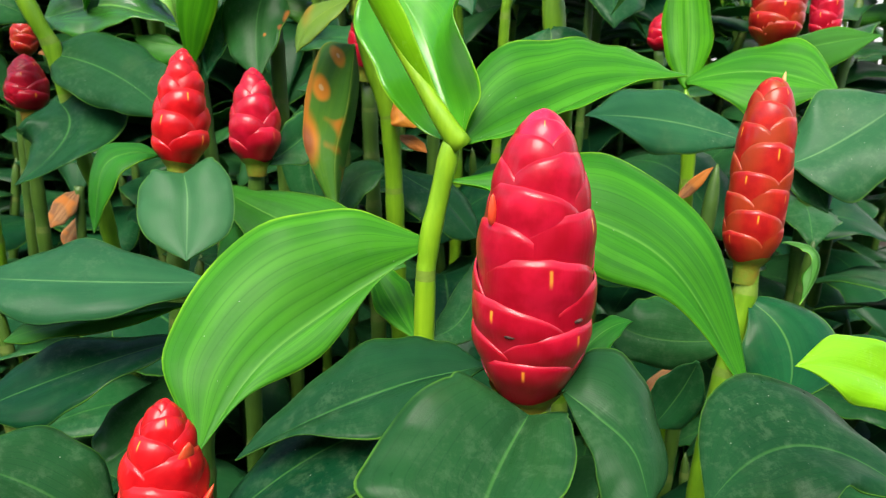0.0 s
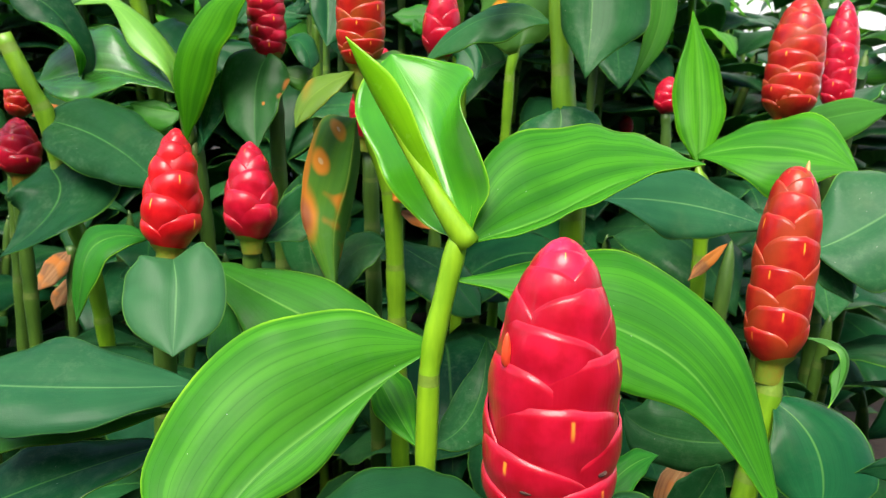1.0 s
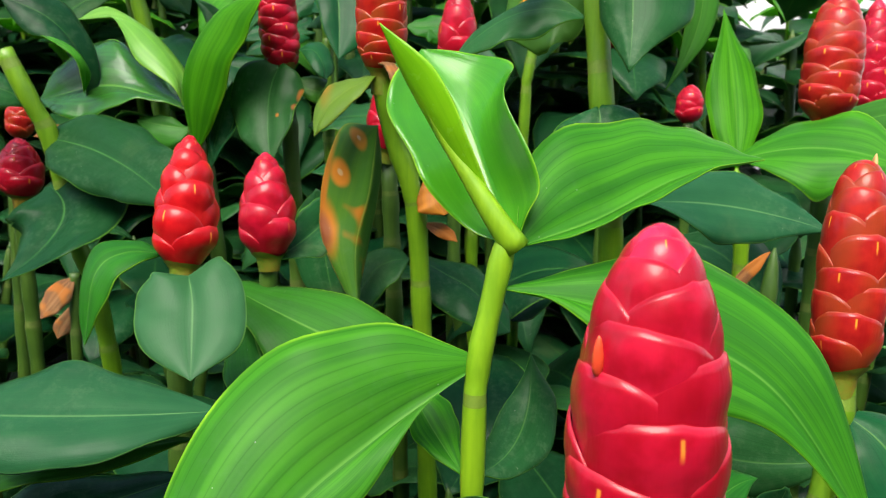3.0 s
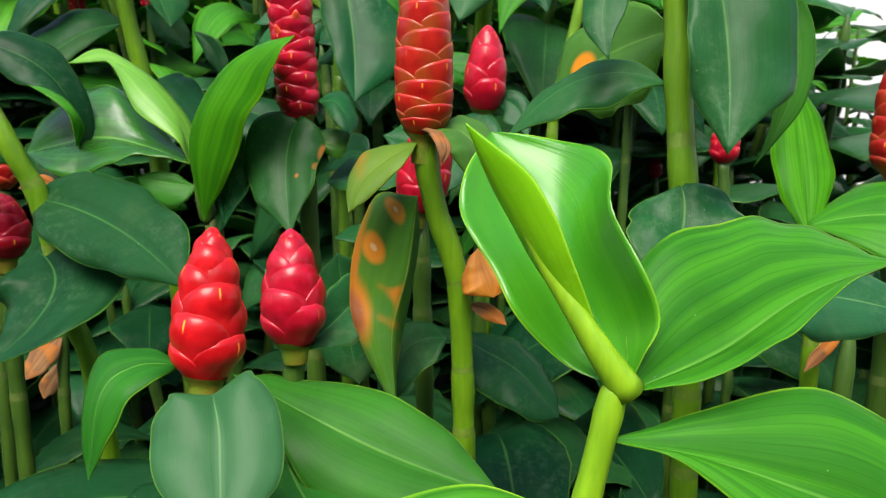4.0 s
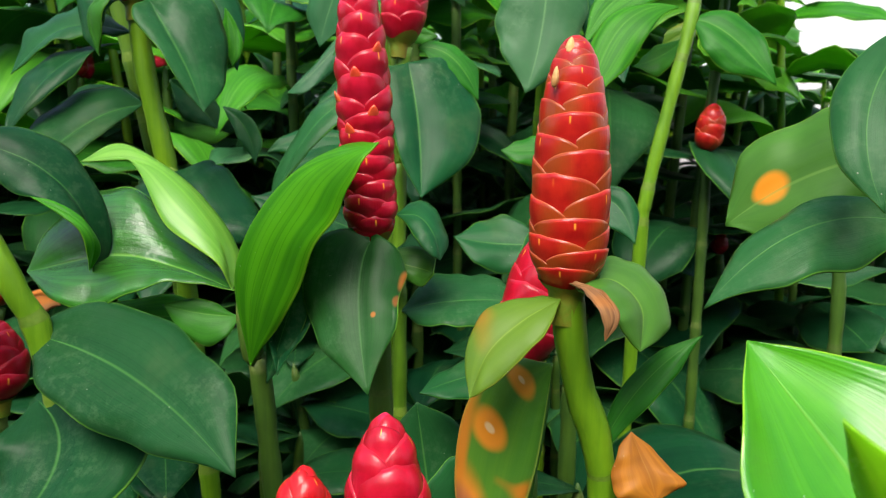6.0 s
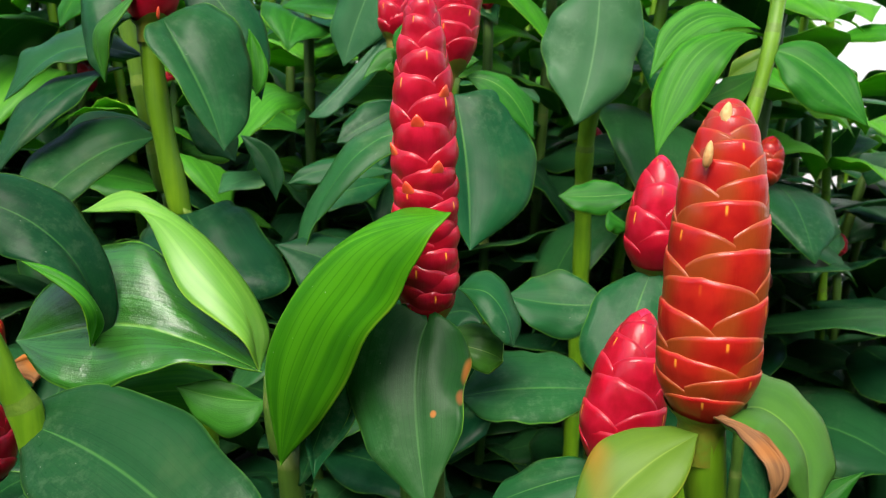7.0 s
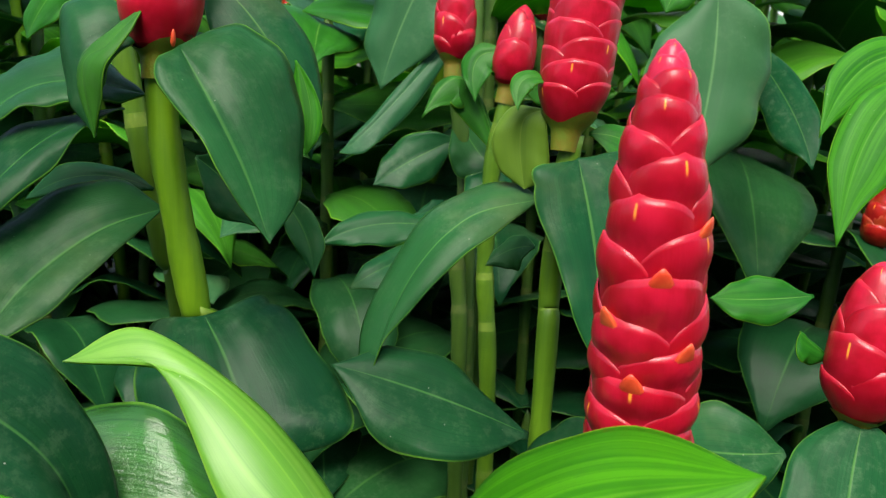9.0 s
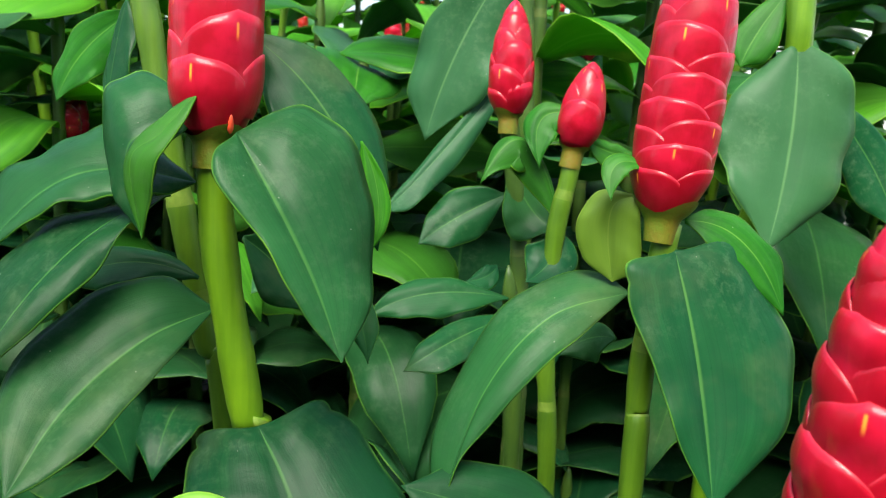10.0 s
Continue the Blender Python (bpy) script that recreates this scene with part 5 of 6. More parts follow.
blade(p, [(-0.2750, 0.7690, 0.7470), (-0.3010, 0.7650, 0.7510), (-0.3230, 0.7600, 0.7440), (-0.3470, 0.7520, 0.7190)], [(-0.2860, 0.7570, 0.7430), (-0.3050, 0.7520, 0.7430), (-0.3230, 0.7480, 0.7350)], [(-0.2970, 0.7850, 0.7600), (-0.3220, 0.7850, 0.7620), (-0.3430, 0.7750, 0.7470)], 'dark', wave=0.9)
blade(p, [(-0.2670, 0.7630, 0.7010), (-0.2870, 0.7450, 0.6940), (-0.3050, 0.7220, 0.6780), (-0.3130, 0.6970, 0.6600)], [(-0.2760, 0.7420, 0.6900), (-0.2860, 0.7220, 0.6790), (-0.2990, 0.7050, 0.6660)], [(-0.2860, 0.7650, 0.7120), (-0.3120, 0.7550, 0.7040), (-0.3260, 0.7250, 0.6860)], 'deep', wave=0.5)
leaf(p, (-0.2878, 0.7796, 0.7404), (-0.3122, 0.7417, 0.7226), (-0.3344, 0.7140, 0.6815), (-0.3018, 0.7383, 0.7200), (-0.3297, 0.7561, 0.7266), 'deep')
leaf(p, (-0.2815, 0.7969, 0.7034), (-0.3127, 0.8001, 0.7078), (-0.3402, 0.7994, 0.6953), (-0.3082, 0.7930, 0.7002), (-0.3148, 0.8066, 0.7137), 'dark')
blade(p, [(-0.2500, 0.7590, 0.6560), (-0.2380, 0.7420, 0.6440), (-0.2290, 0.7280, 0.6300), (-0.2210, 0.7120, 0.6120)], [(-0.2230, 0.7650, 0.6610), (-0.1990, 0.7500, 0.6420), (-0.1840, 0.7270, 0.6200)], [(-0.2720, 0.7550, 0.6490), (-0.2720, 0.7350, 0.6340), (-0.2560, 0.7150, 0.6200)], 'deep', wave=0.5, round_base=0.3)
leaf(p, (-0.2389, 0.8539, 0.6970), (-0.2196, 0.8438, 0.6804), (-0.2110, 0.8325, 0.6543), (-0.2115, 0.8439, 0.6835), (-0.2293, 0.8444, 0.6798), 'dark')
leaf(p, (-0.2680, 0.8193, 0.7168), (-0.2513, 0.8248, 0.7007), (-0.2349, 0.8195, 0.6816), (-0.2420, 0.8314, 0.7103), (-0.2593, 0.8135, 0.6929), 'dark')

p = plant(-0.246, 0.832, 'second ginger cane close behind the first')
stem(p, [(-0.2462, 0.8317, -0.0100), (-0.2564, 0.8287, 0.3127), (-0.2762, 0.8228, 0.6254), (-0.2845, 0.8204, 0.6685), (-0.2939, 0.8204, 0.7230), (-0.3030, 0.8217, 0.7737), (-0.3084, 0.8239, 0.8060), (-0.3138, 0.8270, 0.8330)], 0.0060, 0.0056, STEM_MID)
leaf(p, (-0.3238, 0.8446, 0.8162), (-0.3278, 0.8401, 0.7940), (-0.3304, 0.8351, 0.7694), (-0.3170, 0.8328, 0.7872), (-0.3325, 0.8472, 0.8014), 'dark')
leaf(p, (-0.3305, 0.8754, 0.8139), (-0.3582, 0.8834, 0.7940), (-0.3710, 0.8789, 0.7686), (-0.3447, 0.8757, 0.7865), (-0.3745, 0.8895, 0.7933), 'mid')

p = plant(-0.098, 0.757, 'ginger plant with a long crimson cone and broad hanging leaves')
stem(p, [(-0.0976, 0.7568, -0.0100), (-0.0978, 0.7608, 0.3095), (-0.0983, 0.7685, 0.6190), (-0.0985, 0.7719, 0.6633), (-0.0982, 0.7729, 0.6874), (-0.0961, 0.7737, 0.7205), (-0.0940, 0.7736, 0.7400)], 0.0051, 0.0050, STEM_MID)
head = flower_cone(p, (-0.0973, 0.7733, 0.7422), (-0.0868, 0.7859, 0.8522), 0.0159, count=38, style='red', tip_style='pink', swell=0.02, belly=0.2, taper=0.55, collar=0.01, start_angle=-80, neck=0.0053)
blade(p, [(-0.0920, 0.7700, 0.7300), (-0.0870, 0.7570, 0.7030), (-0.0840, 0.7430, 0.6740), (-0.0830, 0.7270, 0.6440)], [(-0.0620, 0.7750, 0.7280), (-0.0440, 0.7650, 0.6970), (-0.0500, 0.7450, 0.6680)], [(-0.1120, 0.7620, 0.7180), (-0.1030, 0.7470, 0.6900), (-0.0960, 0.7350, 0.6670)], 'dark', wave=0.4, round_base=0.3)
blade(p, [(-0.1050, 0.7780, 0.7100), (-0.1390, 0.7680, 0.7010), (-0.1640, 0.7570, 0.6740), (-0.1800, 0.7430, 0.6310)], [(-0.1250, 0.7650, 0.6970), (-0.1490, 0.7520, 0.6800), (-0.1710, 0.7450, 0.6550)], [(-0.1220, 0.7900, 0.7160), (-0.1550, 0.7850, 0.6990), (-0.1830, 0.7620, 0.6550)], 'dark', wave=0.5)
leaf(p, (-0.0853, 0.7802, 0.7400), (-0.0616, 0.7769, 0.7329), (-0.0442, 0.7697, 0.7051), (-0.0526, 0.7825, 0.7381), (-0.0731, 0.7718, 0.7243), 'mid')
leaf(p, (-0.1040, 0.7716, 0.7608), (-0.1180, 0.7718, 0.7618), (-0.1207, 0.7651, 0.7487), (-0.1149, 0.7677, 0.7581), (-0.1188, 0.7757, 0.7650), 'mid')
blade(p, [(-0.1070, 0.7770, 0.7500), (-0.1150, 0.7800, 0.7450), (-0.1160, 0.7800, 0.7320), (-0.1130, 0.7780, 0.7140)], [(-0.1060, 0.7750, 0.7440), (-0.1040, 0.7750, 0.7320), (-0.1040, 0.7750, 0.7200)], [(-0.1200, 0.7850, 0.7500), (-0.1280, 0.7850, 0.7370), (-0.1250, 0.7820, 0.7230)], 'olive', wave=0.3)
leaf(p, (-0.1015, 0.7998, 0.6828), (-0.1113, 0.8100, 0.6789), (-0.1238, 0.8091, 0.6706), (-0.1097, 0.8030, 0.6707), (-0.1102, 0.8160, 0.6837), 'dark')

p = plant(-0.098, 0.861, 'ginger plant with a small pointed crimson cone')
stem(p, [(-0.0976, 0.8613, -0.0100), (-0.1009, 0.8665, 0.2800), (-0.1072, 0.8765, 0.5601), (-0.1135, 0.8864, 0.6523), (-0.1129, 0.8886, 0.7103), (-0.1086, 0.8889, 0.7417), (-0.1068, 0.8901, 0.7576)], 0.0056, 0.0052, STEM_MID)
head = flower_cone(p, (-0.1068, 0.8902, 0.7582), (-0.0993, 0.8935, 0.8049), 0.0127, count=14, style='red', tip_style='pink', swell=0.04, belly=0.3, taper=0.25, collar=0.01, neck=0.0055)
leaf(p, (-0.1020, 0.8915, 0.7752), (-0.1247, 0.8928, 0.7739), (-0.1259, 0.8823, 0.7482), (-0.1171, 0.8881, 0.7641), (-0.1305, 0.8962, 0.7779), 'mid')
leaf(p, (-0.1107, 0.8898, 0.7165), (-0.1314, 0.9008, 0.7609), (-0.1563, 0.8874, 0.7379), (-0.1408, 0.8931, 0.7457), (-0.1434, 0.9082, 0.7675), 'mid')
leaf(p, (-0.1117, 0.8911, 0.7130), (-0.1145, 0.8861, 0.6981), (-0.1297, 0.8747, 0.6876), (-0.1008, 0.8820, 0.6933), (-0.1284, 0.8902, 0.7029), 'dark')
leaf(p, (-0.0987, 0.8938, 0.7632), (-0.0847, 0.8967, 0.7576), (-0.0691, 0.8951, 0.7555), (-0.0850, 0.8980, 0.7637), (-0.0843, 0.8947, 0.7485), 'mid')

p = plant(-0.109, 0.920, 'ginger plant with a bright red cone in the second row')
stem(p, [(-0.1093, 0.9200, -0.0100), (-0.1120, 0.9255, 0.2983), (-0.1172, 0.9363, 0.5966), (-0.1221, 0.9466, 0.6909), (-0.1295, 0.9475, 0.7404), (-0.1352, 0.9443, 0.7711)], 0.0062, 0.0055, STEM_DARK)
head = flower_cone(p, (-0.1353, 0.9444, 0.7718), (-0.1352, 0.9519, 0.8404), 0.0135, count=22, style='red', tip_style='pink', swell=0.05, belly=0.25, taper=0.3, fine=False, collar=0.01, neck=0.0055)
leaf(p, (-0.1306, 0.9476, 0.7403), (-0.1173, 0.9417, 0.7172), (-0.1033, 0.9280, 0.7063), (-0.1103, 0.9506, 0.7375), (-0.1278, 0.9337, 0.7005), 'dark')

p = plant(-0.101, 1.002, 'ginger cane with large pale grey-green leaves')
stem(p, [(-0.1014, 1.0015, -0.0100), (-0.1037, 1.0041, 0.3264), (-0.1081, 1.0092, 0.6529), (-0.1131, 1.0149, 0.7734), (-0.1184, 1.0212, 0.8490), (-0.1228, 1.0237, 0.9069)], 0.0067, 0.0060, STEM_DARK)
leaf(p, (-0.1307, 1.0171, 0.8731), (-0.1630, 1.0166, 0.8123), (-0.1824, 1.0070, 0.7513), (-0.1287, 1.0078, 0.8066), (-0.1937, 1.0236, 0.8107), 'grey')
leaf(p, (-0.1149, 1.0233, 0.8118), (-0.1791, 0.9910, 0.7349), (-0.2085, 0.9668, 0.7078), (-0.1749, 0.9825, 0.7210), (-0.1756, 0.9984, 0.7469), 'grey')

p = plant(0.048, 1.006, 'tall ginger cane with a long hanging leaf')
stem(p, [(0.0478, 1.0064, -0.0100), (0.0445, 0.9985, 0.2908), (0.0382, 0.9833, 0.5816), (0.0311, 0.9660, 0.6900), (0.0353, 0.9413, 0.7673), (0.0262, 0.9221, 0.8183), (0.0240, 0.9235, 0.8479), (0.0218, 0.9264, 0.8845)], 0.0084, 0.0075)
leaf(p, (0.0226, 0.9161, 0.8200), (0.0188, 0.9012, 0.7660), (0.0032, 0.8800, 0.7097), (0.0557, 0.9030, 0.7775), (-0.0182, 0.9091, 0.7666), 'grey', full=1.15, heart=1.3)
leaf(p, (0.0416, 0.9277, 0.8017), (0.0770, 0.9158, 0.7582), (0.0888, 0.8962, 0.7184), (0.0899, 0.9164, 0.7655), (0.0641, 0.9145, 0.7476), 'dark')
leaf(p, (0.0206, 0.9303, 0.8546), (0.0023, 0.9259, 0.8280), (-0.0066, 0.9224, 0.8084), (0.0100, 0.9183, 0.8187), (-0.0055, 0.9330, 0.8343), 'mid')

p = plant(-0.113, 0.900, 'ginger cane with narrow leaves among the back stems')
stem(p, [(-0.1129, 0.8998, -0.0100), (-0.1162, 0.9035, 0.2851), (-0.1226, 0.9105, 0.5703), (-0.1275, 0.9159, 0.6415), (-0.1328, 0.9158, 0.6869)], 0.0056, 0.0050, STEM_DARK, pointed=True)
leaf(p, (-0.1319, 0.9117, 0.6680), (-0.1791, 0.9054, 0.6705), (-0.2145, 0.8950, 0.6580), (-0.1739, 0.8974, 0.6590), (-0.1792, 0.9122, 0.6782), 'dark')
leaf(p, (-0.1347, 0.8904, 0.6634), (-0.1684, 0.8608, 0.6575), (-0.1932, 0.8496, 0.6444), (-0.1610, 0.8531, 0.6482), (-0.1728, 0.8677, 0.6643), 'dark')
leaf(p, (-0.1273, 0.9839, 0.7195), (-0.1586, 0.9826, 0.7028), (-0.1846, 0.9706, 0.6858), (-0.1508, 0.9736, 0.6876), (-0.1628, 0.9914, 0.7185), 'dark')
leaf(p, (-0.1088, 0.7438, 0.6113), (-0.1519, 0.7411, 0.6299), (-0.1949, 0.7421, 0.6421), (-0.1565, 0.7219, 0.6114), (-0.1519, 0.7543, 0.6430), 'deep')
leaf(p, (-0.1140, 0.7535, 0.5839), (-0.0889, 0.7455, 0.6028), (-0.0742, 0.7332, 0.5991), (-0.0882, 0.7534, 0.6153), (-0.0908, 0.7327, 0.5910), 'deep')
leaf(p, (-0.1380, 0.9258, 0.6842), (-0.1451, 0.9200, 0.6784), (-0.1589, 0.9152, 0.6755), (-0.1454, 0.9134, 0.6715), (-0.1415, 0.9264, 0.6857), 'dark')

p = plant(0.074, 0.797, 'ginger plant with light green hanging leaves and a pink bud')
stem(p, [(0.0743, 0.7968, -0.0100), (0.0769, 0.7971, 0.2926), (0.0819, 0.7978, 0.5852), (0.0845, 0.7982, 0.6351), (0.0992, 0.8028, 0.7075), (0.1114, 0.8086, 0.7610), (0.1191, 0.8186, 0.8090)], 0.0054, 0.0048)
leaf(p, (0.0993, 0.8011, 0.7711), (0.0557, 0.7895, 0.7553), (0.0306, 0.7676, 0.6955), (0.0662, 0.7808, 0.7406), (0.0451, 0.7961, 0.7596), 'fresh')
leaf(p, (0.1060, 0.8122, 0.7767), (0.0652, 0.8152, 0.7815), (0.0321, 0.7982, 0.7428), (0.0667, 0.8065, 0.7654), (0.0638, 0.8224, 0.7909), 'fresh')
leaf(p, (0.1120, 0.8089, 0.7626), (0.1348, 0.7954, 0.7522), (0.1639, 0.7762, 0.7169), (0.1472, 0.8024, 0.7637), (0.1196, 0.7879, 0.7378), 'mid')
leaf(p, (0.1138, 0.8167, 0.7515), (0.0957, 0.8248, 0.7376), (0.0755, 0.8241, 0.7301), (0.0936, 0.8173, 0.7261), (0.0979, 0.8316, 0.7459), 'mid')

p = plant(-0.515, 1.206, 'ginger plant with a pink-red cone behind leaves')
stem(p, [(-0.5145, 1.2059, -0.0100), (-0.5109, 1.2083, 0.3283), (-0.5038, 1.2131, 0.6565), (-0.4997, 1.2159, 0.7185)], 0.0056, 0.0050, STEM_DARK)
head = flower_cone(p, (-0.4998, 1.2163, 0.7206), (-0.5019, 1.2212, 0.7667), 0.0106, count=18, style='red', tip_style='pink', swell=0.05, fine=False)

p = plant(0.121, 1.294, 'far ginger plant with a small red cone')
stem(p, [(0.1206, 1.2944, -0.0100), (0.1204, 1.2988, 0.2833), (0.1200, 1.3074, 0.5666), (0.1197, 1.3154, 0.6543)], 0.0056, 0.0050, STEM_DARK)
head = flower_cone(p, (0.1196, 1.3160, 0.6573), (0.1211, 1.3129, 0.6919), 0.0113, count=18, style='red', tip_style='pink', swell=0.05, fine=False)

p = plant(0.430, 1.213, 'far ginger plant with a red cone low down')
stem(p, [(0.4302, 1.2127, -0.0100), (0.4285, 1.2161, 0.2276), (0.4251, 1.2228, 0.4552), (0.4214, 1.2303, 0.5398)], 0.0056, 0.0050, STEM_DARK)
head = flower_cone(p, (0.4213, 1.2309, 0.5427), (0.4201, 1.2319, 0.5717), 0.0108, count=18, style='red', tip_style='pink', swell=0.05, fine=False)

p = plant(0.449, 1.397, 'far ginger plant with a pink cone tip')
stem(p, [(0.4494, 1.3965, -0.0100), (0.4478, 1.4020, 0.3172), (0.4446, 1.4127, 0.6344), (0.4417, 1.4225, 0.7300)], 0.0056, 0.0050, STEM_DARK)
head = flower_cone(p, (0.4417, 1.4231, 0.7332), (0.4376, 1.4195, 0.7639), 0.0091, count=18, style='pink', tip_style='pink', swell=0.05, fine=False)

p = plant(0.291, 1.113, 'ginger plant with a red cone behind the light stem')
stem(p, [(0.2905, 1.1133, -0.0100), (0.2884, 1.1162, 0.2231), (0.2844, 1.1218, 0.4462), (0.2804, 1.1274, 0.5186)], 0.0056, 0.0050, STEM_DARK)
head = flower_cone(p, (0.2803, 1.1279, 0.5209), (0.2777, 1.1285, 0.5470), 0.0103, count=18, style='red', tip_style='pink', swell=0.05, fine=False)

p = plant(-0.211, 1.550, 'back-row ginger plant with a red cone')
stem(p, [(-0.2111, 1.5503, -0.0100), (-0.2112, 1.5567, 0.3712), (-0.2115, 1.5691, 0.7425), (-0.2116, 1.5783, 0.8331)], 0.0056, 0.0050, STEM_DARK)
head = flower_cone(p, (-0.2118, 1.5790, 0.8362), (-0.2123, 1.5786, 0.8820), 0.0127, count=18, style='red', tip_style='pink', swell=0.05, fine=False)

p = plant(-0.034, 1.115, 'ginger plant with a pink cone peeping over leaves')
stem(p, [(-0.0341, 1.1151, -0.0100), (-0.0374, 1.1168, 0.3810), (-0.0436, 1.1202, 0.7620), (-0.0463, 1.1217, 0.8157)], 0.0056, 0.0050, STEM_DARK)
head = flower_cone(p, (-0.0464, 1.1220, 0.8175), (-0.0490, 1.1186, 0.8482), 0.0079, count=18, style='red', tip_style='pink', swell=0.05, fine=False)

p = plant(-0.508, 1.136, 'far ginger plant with a red cone among stems')
stem(p, [(-0.5079, 1.1361, -0.0100), (-0.5026, 1.1421, 0.3200), (-0.4922, 1.1538, 0.6400), (-0.4842, 1.1628, 0.7218)], 0.0056, 0.0050, STEM_DARK)
head = flower_cone(p, (-0.4842, 1.1635, 0.7246), (-0.4832, 1.1604, 0.7547), 0.0093, count=18, style='red', tip_style='pink', swell=0.05, fine=False)

p = plant(-0.428, 1.186, 'far ginger plant with a tiny red cone')
stem(p, [(-0.4282, 1.1857, -0.0100), (-0.4236, 1.1922, 0.3227), (-0.4147, 1.2046, 0.6455), (-0.4075, 1.2147, 0.7314)], 0.0056, 0.0050, STEM_DARK)
head = flower_cone(p, (-0.4076, 1.2154, 0.7344), (-0.4017, 1.2101, 0.7559), 0.0075, count=18, style='red', tip_style='pink', swell=0.05, fine=False)

p = plant(0.197, 0.959, 'ginger plant with a dark red cone in shade')
stem(p, [(0.1966, 0.9594, -0.0100), (0.1963, 0.9633, 0.2941), (0.1959, 0.9709, 0.5882), (0.1956, 0.9761, 0.6539)], 0.0056, 0.0050, STEM_DARK)
head = flower_cone(p, (0.1956, 0.9766, 0.6562), (0.2002, 0.9768, 0.7016), 0.0135, count=18, style='rust', tip_style='pink', swell=0.05, fine=False)

p = plant(-0.369, 0.673, 'ginger plant with a dull red cone in the shade')
stem(p, [(-0.3693, 0.6732, -0.0100), (-0.3640, 0.6810, 0.2600), (-0.3537, 0.6963, 0.5201), (-0.3469, 0.7063, 0.5766)], 0.0056, 0.0050, STEM_DARK)
head = flower_cone(p, (-0.3469, 0.7070, 0.5784), (-0.3446, 0.7082, 0.6109), 0.0109, count=18, style='rust', tip_style='pink', swell=0.05, fine=False)

p = plant(-0.358, 0.760, 'ginger cane with withered leaves low in the bed')
stem(p, [(-0.3582, 0.7599, -0.0100), (-0.3577, 0.7637, 0.1734), (-0.3567, 0.7712, 0.3468), (-0.3551, 0.7832, 0.4375)], 0.0056, 0.0050, STEM_DARK)
leaf(p, (-0.3550, 0.7822, 0.4347), (-0.3660, 0.7654, 0.4180), (-0.3760, 0.7489, 0.4018), (-0.3577, 0.7624, 0.4100), (-0.3761, 0.7674, 0.4233), 'dead')
leaf(p, (-0.3581, 0.7921, 0.4037), (-0.3710, 0.7858, 0.3863), (-0.3784, 0.7795, 0.3691), (-0.3636, 0.7837, 0.3808), (-0.3807, 0.7861, 0.3872), 'dead')

p = plant(0.201, 0.512, 'ginger cane with rusty dried leaves between the stems')
stem(p, [(0.2009, 0.5116, -0.0100), (0.2037, 0.5168, 0.2206), (0.2090, 0.5268, 0.4411), (0.2158, 0.5396, 0.5343)], 0.0056, 0.0050, STEM_DARK, pointed=True)
leaf(p, (0.2127, 0.5388, 0.5320), (0.1996, 0.5348, 0.5210), (0.1865, 0.5300, 0.5078), (0.2028, 0.5336, 0.5178), (0.1971, 0.5357, 0.5236), 'dead')
leaf(p, (0.1907, 0.4743, 0.4140), (0.1662, 0.4502, 0.4061), (0.1584, 0.4353, 0.3944), (0.1748, 0.4478, 0.3995), (0.1571, 0.4514, 0.4093), 'dead')
leaf(p, (0.1463, 0.8711, 0.7686), (0.1251, 0.8692, 0.7571), (0.1100, 0.8671, 0.7461), (0.1321, 0.8672, 0.7498), (0.1204, 0.8711, 0.7644), 'yellow')


# ---- the rest of the bed, sown round and behind ----
def sown_plant(rng, kinds, height, cone):
    p = plant(0, 0, "leafy ginger plant deeper in the bed" + (" with a red cone" if cone else ""))
    lean = (rng.uniform(-0.06, 0.06), rng.uniform(-0.06, 0.06))
    top = Vector((lean[0], lean[1], height))
    # low canes and half the tall ones take the shade-coloured stem
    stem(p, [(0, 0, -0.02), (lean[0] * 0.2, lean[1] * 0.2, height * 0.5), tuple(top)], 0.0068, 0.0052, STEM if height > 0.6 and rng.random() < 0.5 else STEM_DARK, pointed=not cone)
    n = int(height * (25 if height > 0.6 else 16)) + rng.randint(0, 2)
    for i in range(n):
        z = height * (0.22 + 0.77 * (i / (n - 1)) ** 0.8)
        g = i * 2.2 + rng.uniform(-0.5, 0.5)
        c, s = math.cos(g), math.sin(g)
        size = rng.uniform(0.12, 0.18) * (1.0 if z > 0.62 * height else 1.25)
        wide = size * rng.uniform(0.22, 0.29)
        rise, drop = rng.uniform(0.0, 0.35), rng.uniform(0.05, 0.6)
        f = z / height
        b = Vector((lean[0] * f * f, lean[1] * f * f, z))
        m = b + Vector((c * size * 0.5, s * size * 0.5, size * rise * 0.5))
        t = b + Vector((c * size * 0.92, s * size * 0.92, size * (rise - drop)))
        roll = rng.uniform(-0.5, 0.5)
        across = Vector((-s * math.cos(roll), c * math.cos(roll), math.sin(roll)))
        # leaves lower on the cane take darker colours in place of shade
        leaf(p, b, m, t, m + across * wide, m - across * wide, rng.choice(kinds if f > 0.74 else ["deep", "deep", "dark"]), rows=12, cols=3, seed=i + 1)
    if cone:
        tall = rng.uniform(0.06, 0.10)
        flower_cone(p, top, top + Vector((lean[0] * 0.3, lean[1] * 0.3, tall)), rng.uniform(0.012, 0.015), int(tall * 330), rng.choice(["red", "red", "rust"]), "pink", 0.05, fine=False, joined=True, start_angle=rng.uniform(0, 360))
    return p


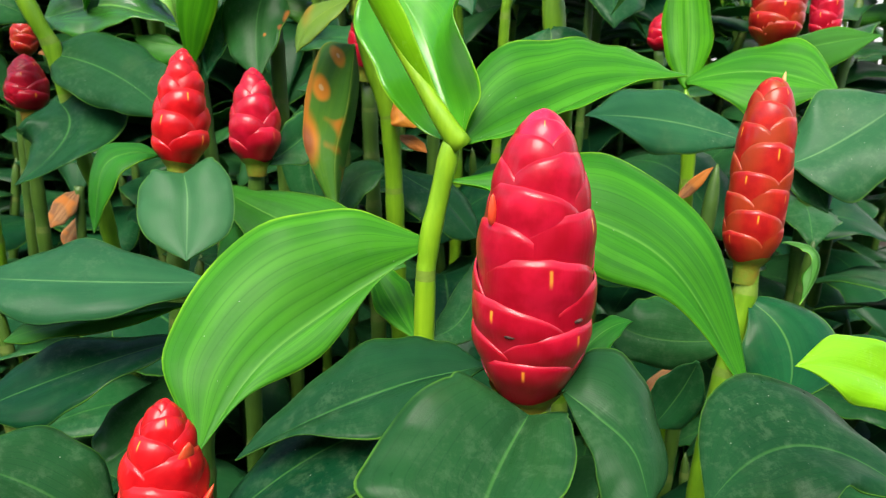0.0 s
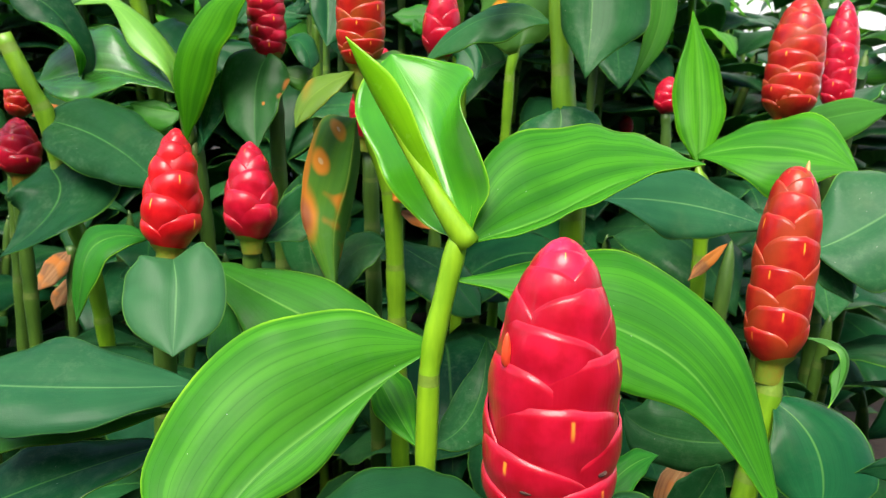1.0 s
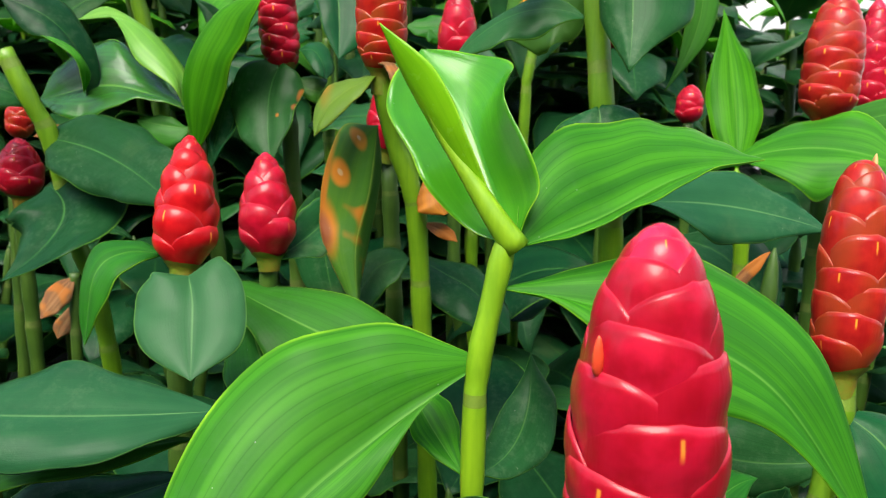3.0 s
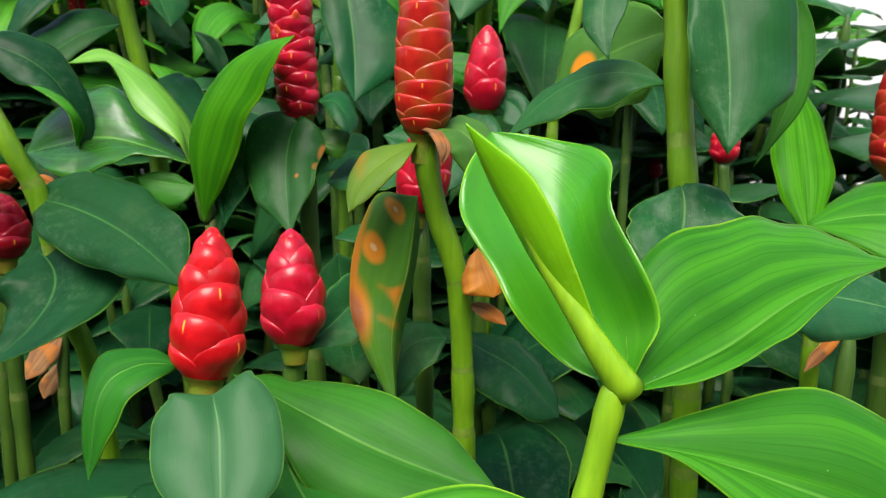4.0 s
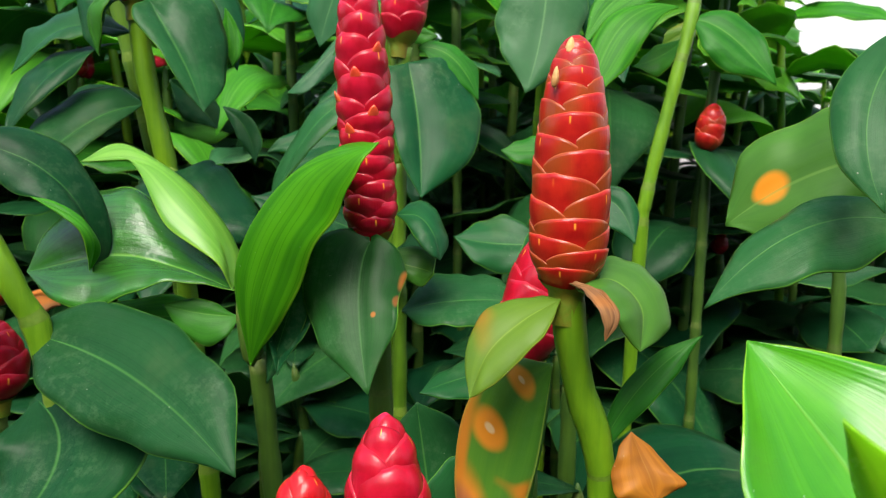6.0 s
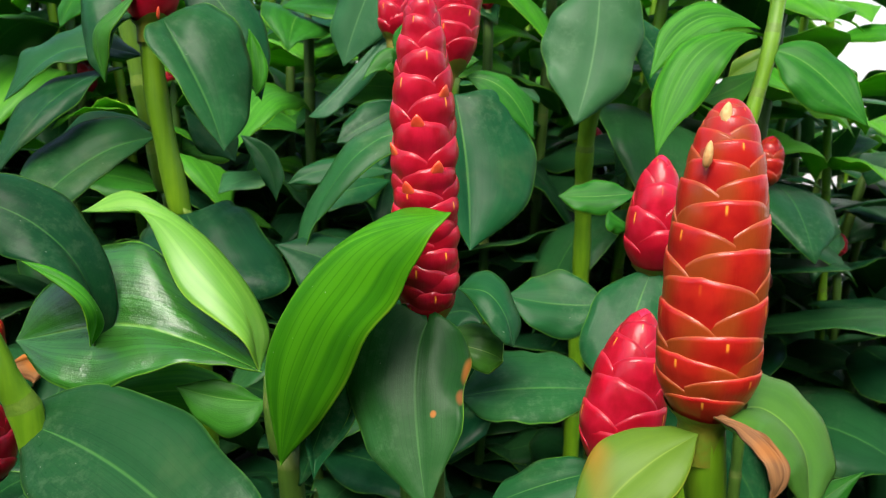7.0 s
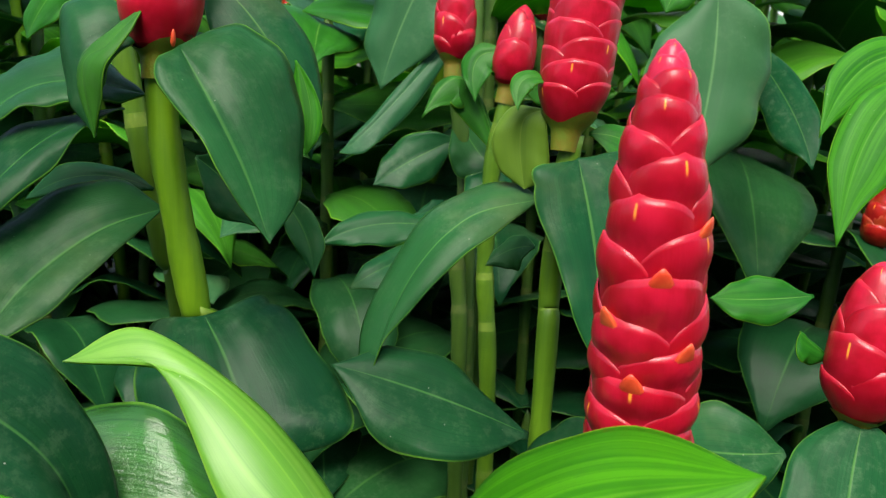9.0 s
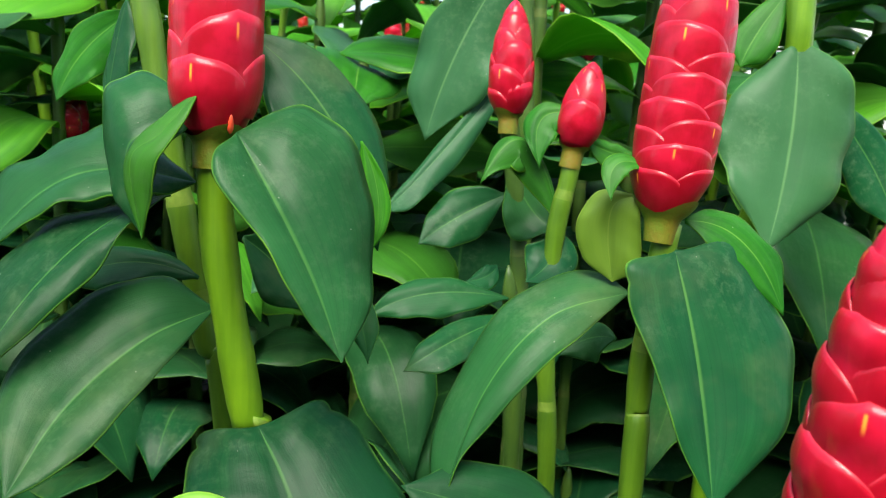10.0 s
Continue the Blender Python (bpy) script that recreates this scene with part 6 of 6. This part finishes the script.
def sow():
    rng = random.Random(11)
    # top leaves of tall plants, mostly light: sunlit brightness by colour
    kinds = ["grey"] * 2 + ["mid"] * 2 + ["fresh"] * 3 + ["light"] * 5
    # low shoots get only dark leaf colours, to stand in for shade
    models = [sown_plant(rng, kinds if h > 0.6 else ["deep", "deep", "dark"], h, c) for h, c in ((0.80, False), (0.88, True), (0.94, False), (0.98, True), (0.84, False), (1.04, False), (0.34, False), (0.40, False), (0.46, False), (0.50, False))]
    spots = []
    y = 1.12
    while y < 2.7:
        gap = 0.15 + 0.05 * (y - 1.1)
        x = -0.75 - 0.6 * (y - 0.5)
        while x < 0.35 + 0.55 * (y - 0.5):
            low = x > 0.50 * (y - 0.45) and rng.random() < 0.8
            edge = x > 0.40 * (y - 0.35)
            spots.append((x + rng.uniform(-0.05, 0.05), y + rng.uniform(-0.06, 0.06), 6 + rng.randrange(4) if low else rng.randrange(6), rng.uniform(1.15, 1.6) if low else rng.uniform(0.75, 0.95) if edge else rng.uniform(0.92, 1.18)))
            x += gap
        y += gap
    # a taller back row closes the view
    for i in range(34):
        spots.append((-2.3 + 2.9 * i / 33 + rng.uniform(-0.05, 0.05), 2.75 + rng.uniform(-0.1, 0.25), rng.randrange(6), rng.uniform(1.35, 1.7)))
    # unseen plants added at both sides to shade the low leaves
    for i in range(40):
        side = i % 2
        x = rng.uniform(-1.7, -0.72) if side == 0 else rng.uniform(0.72, 1.6) if side == 1 else rng.uniform(-0.9, 0.9)
        spots.append((x, rng.uniform(-0.7, 1.1 if side == 0 else 0.3) if side < 2 else 0.0, rng.choice((0, 2, 4, 5)), rng.uniform(0.8, 0.95)))
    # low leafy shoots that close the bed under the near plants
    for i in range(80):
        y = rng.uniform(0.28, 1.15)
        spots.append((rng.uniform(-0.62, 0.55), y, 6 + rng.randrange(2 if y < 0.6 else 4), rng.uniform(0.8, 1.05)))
    used = set()
    for x, y, kind, size in spots:
        m = pose(x, y, 0, 0, 0, rng.uniform(0, 360)) @ Matrix.Scale(size, 4)
        if kind not in used:
            used.add(kind)
            models[kind].matrix_basis = m
        else:
            ob = copy_thing(models[kind], Matrix())
            ob.matrix_basis = m


sow()
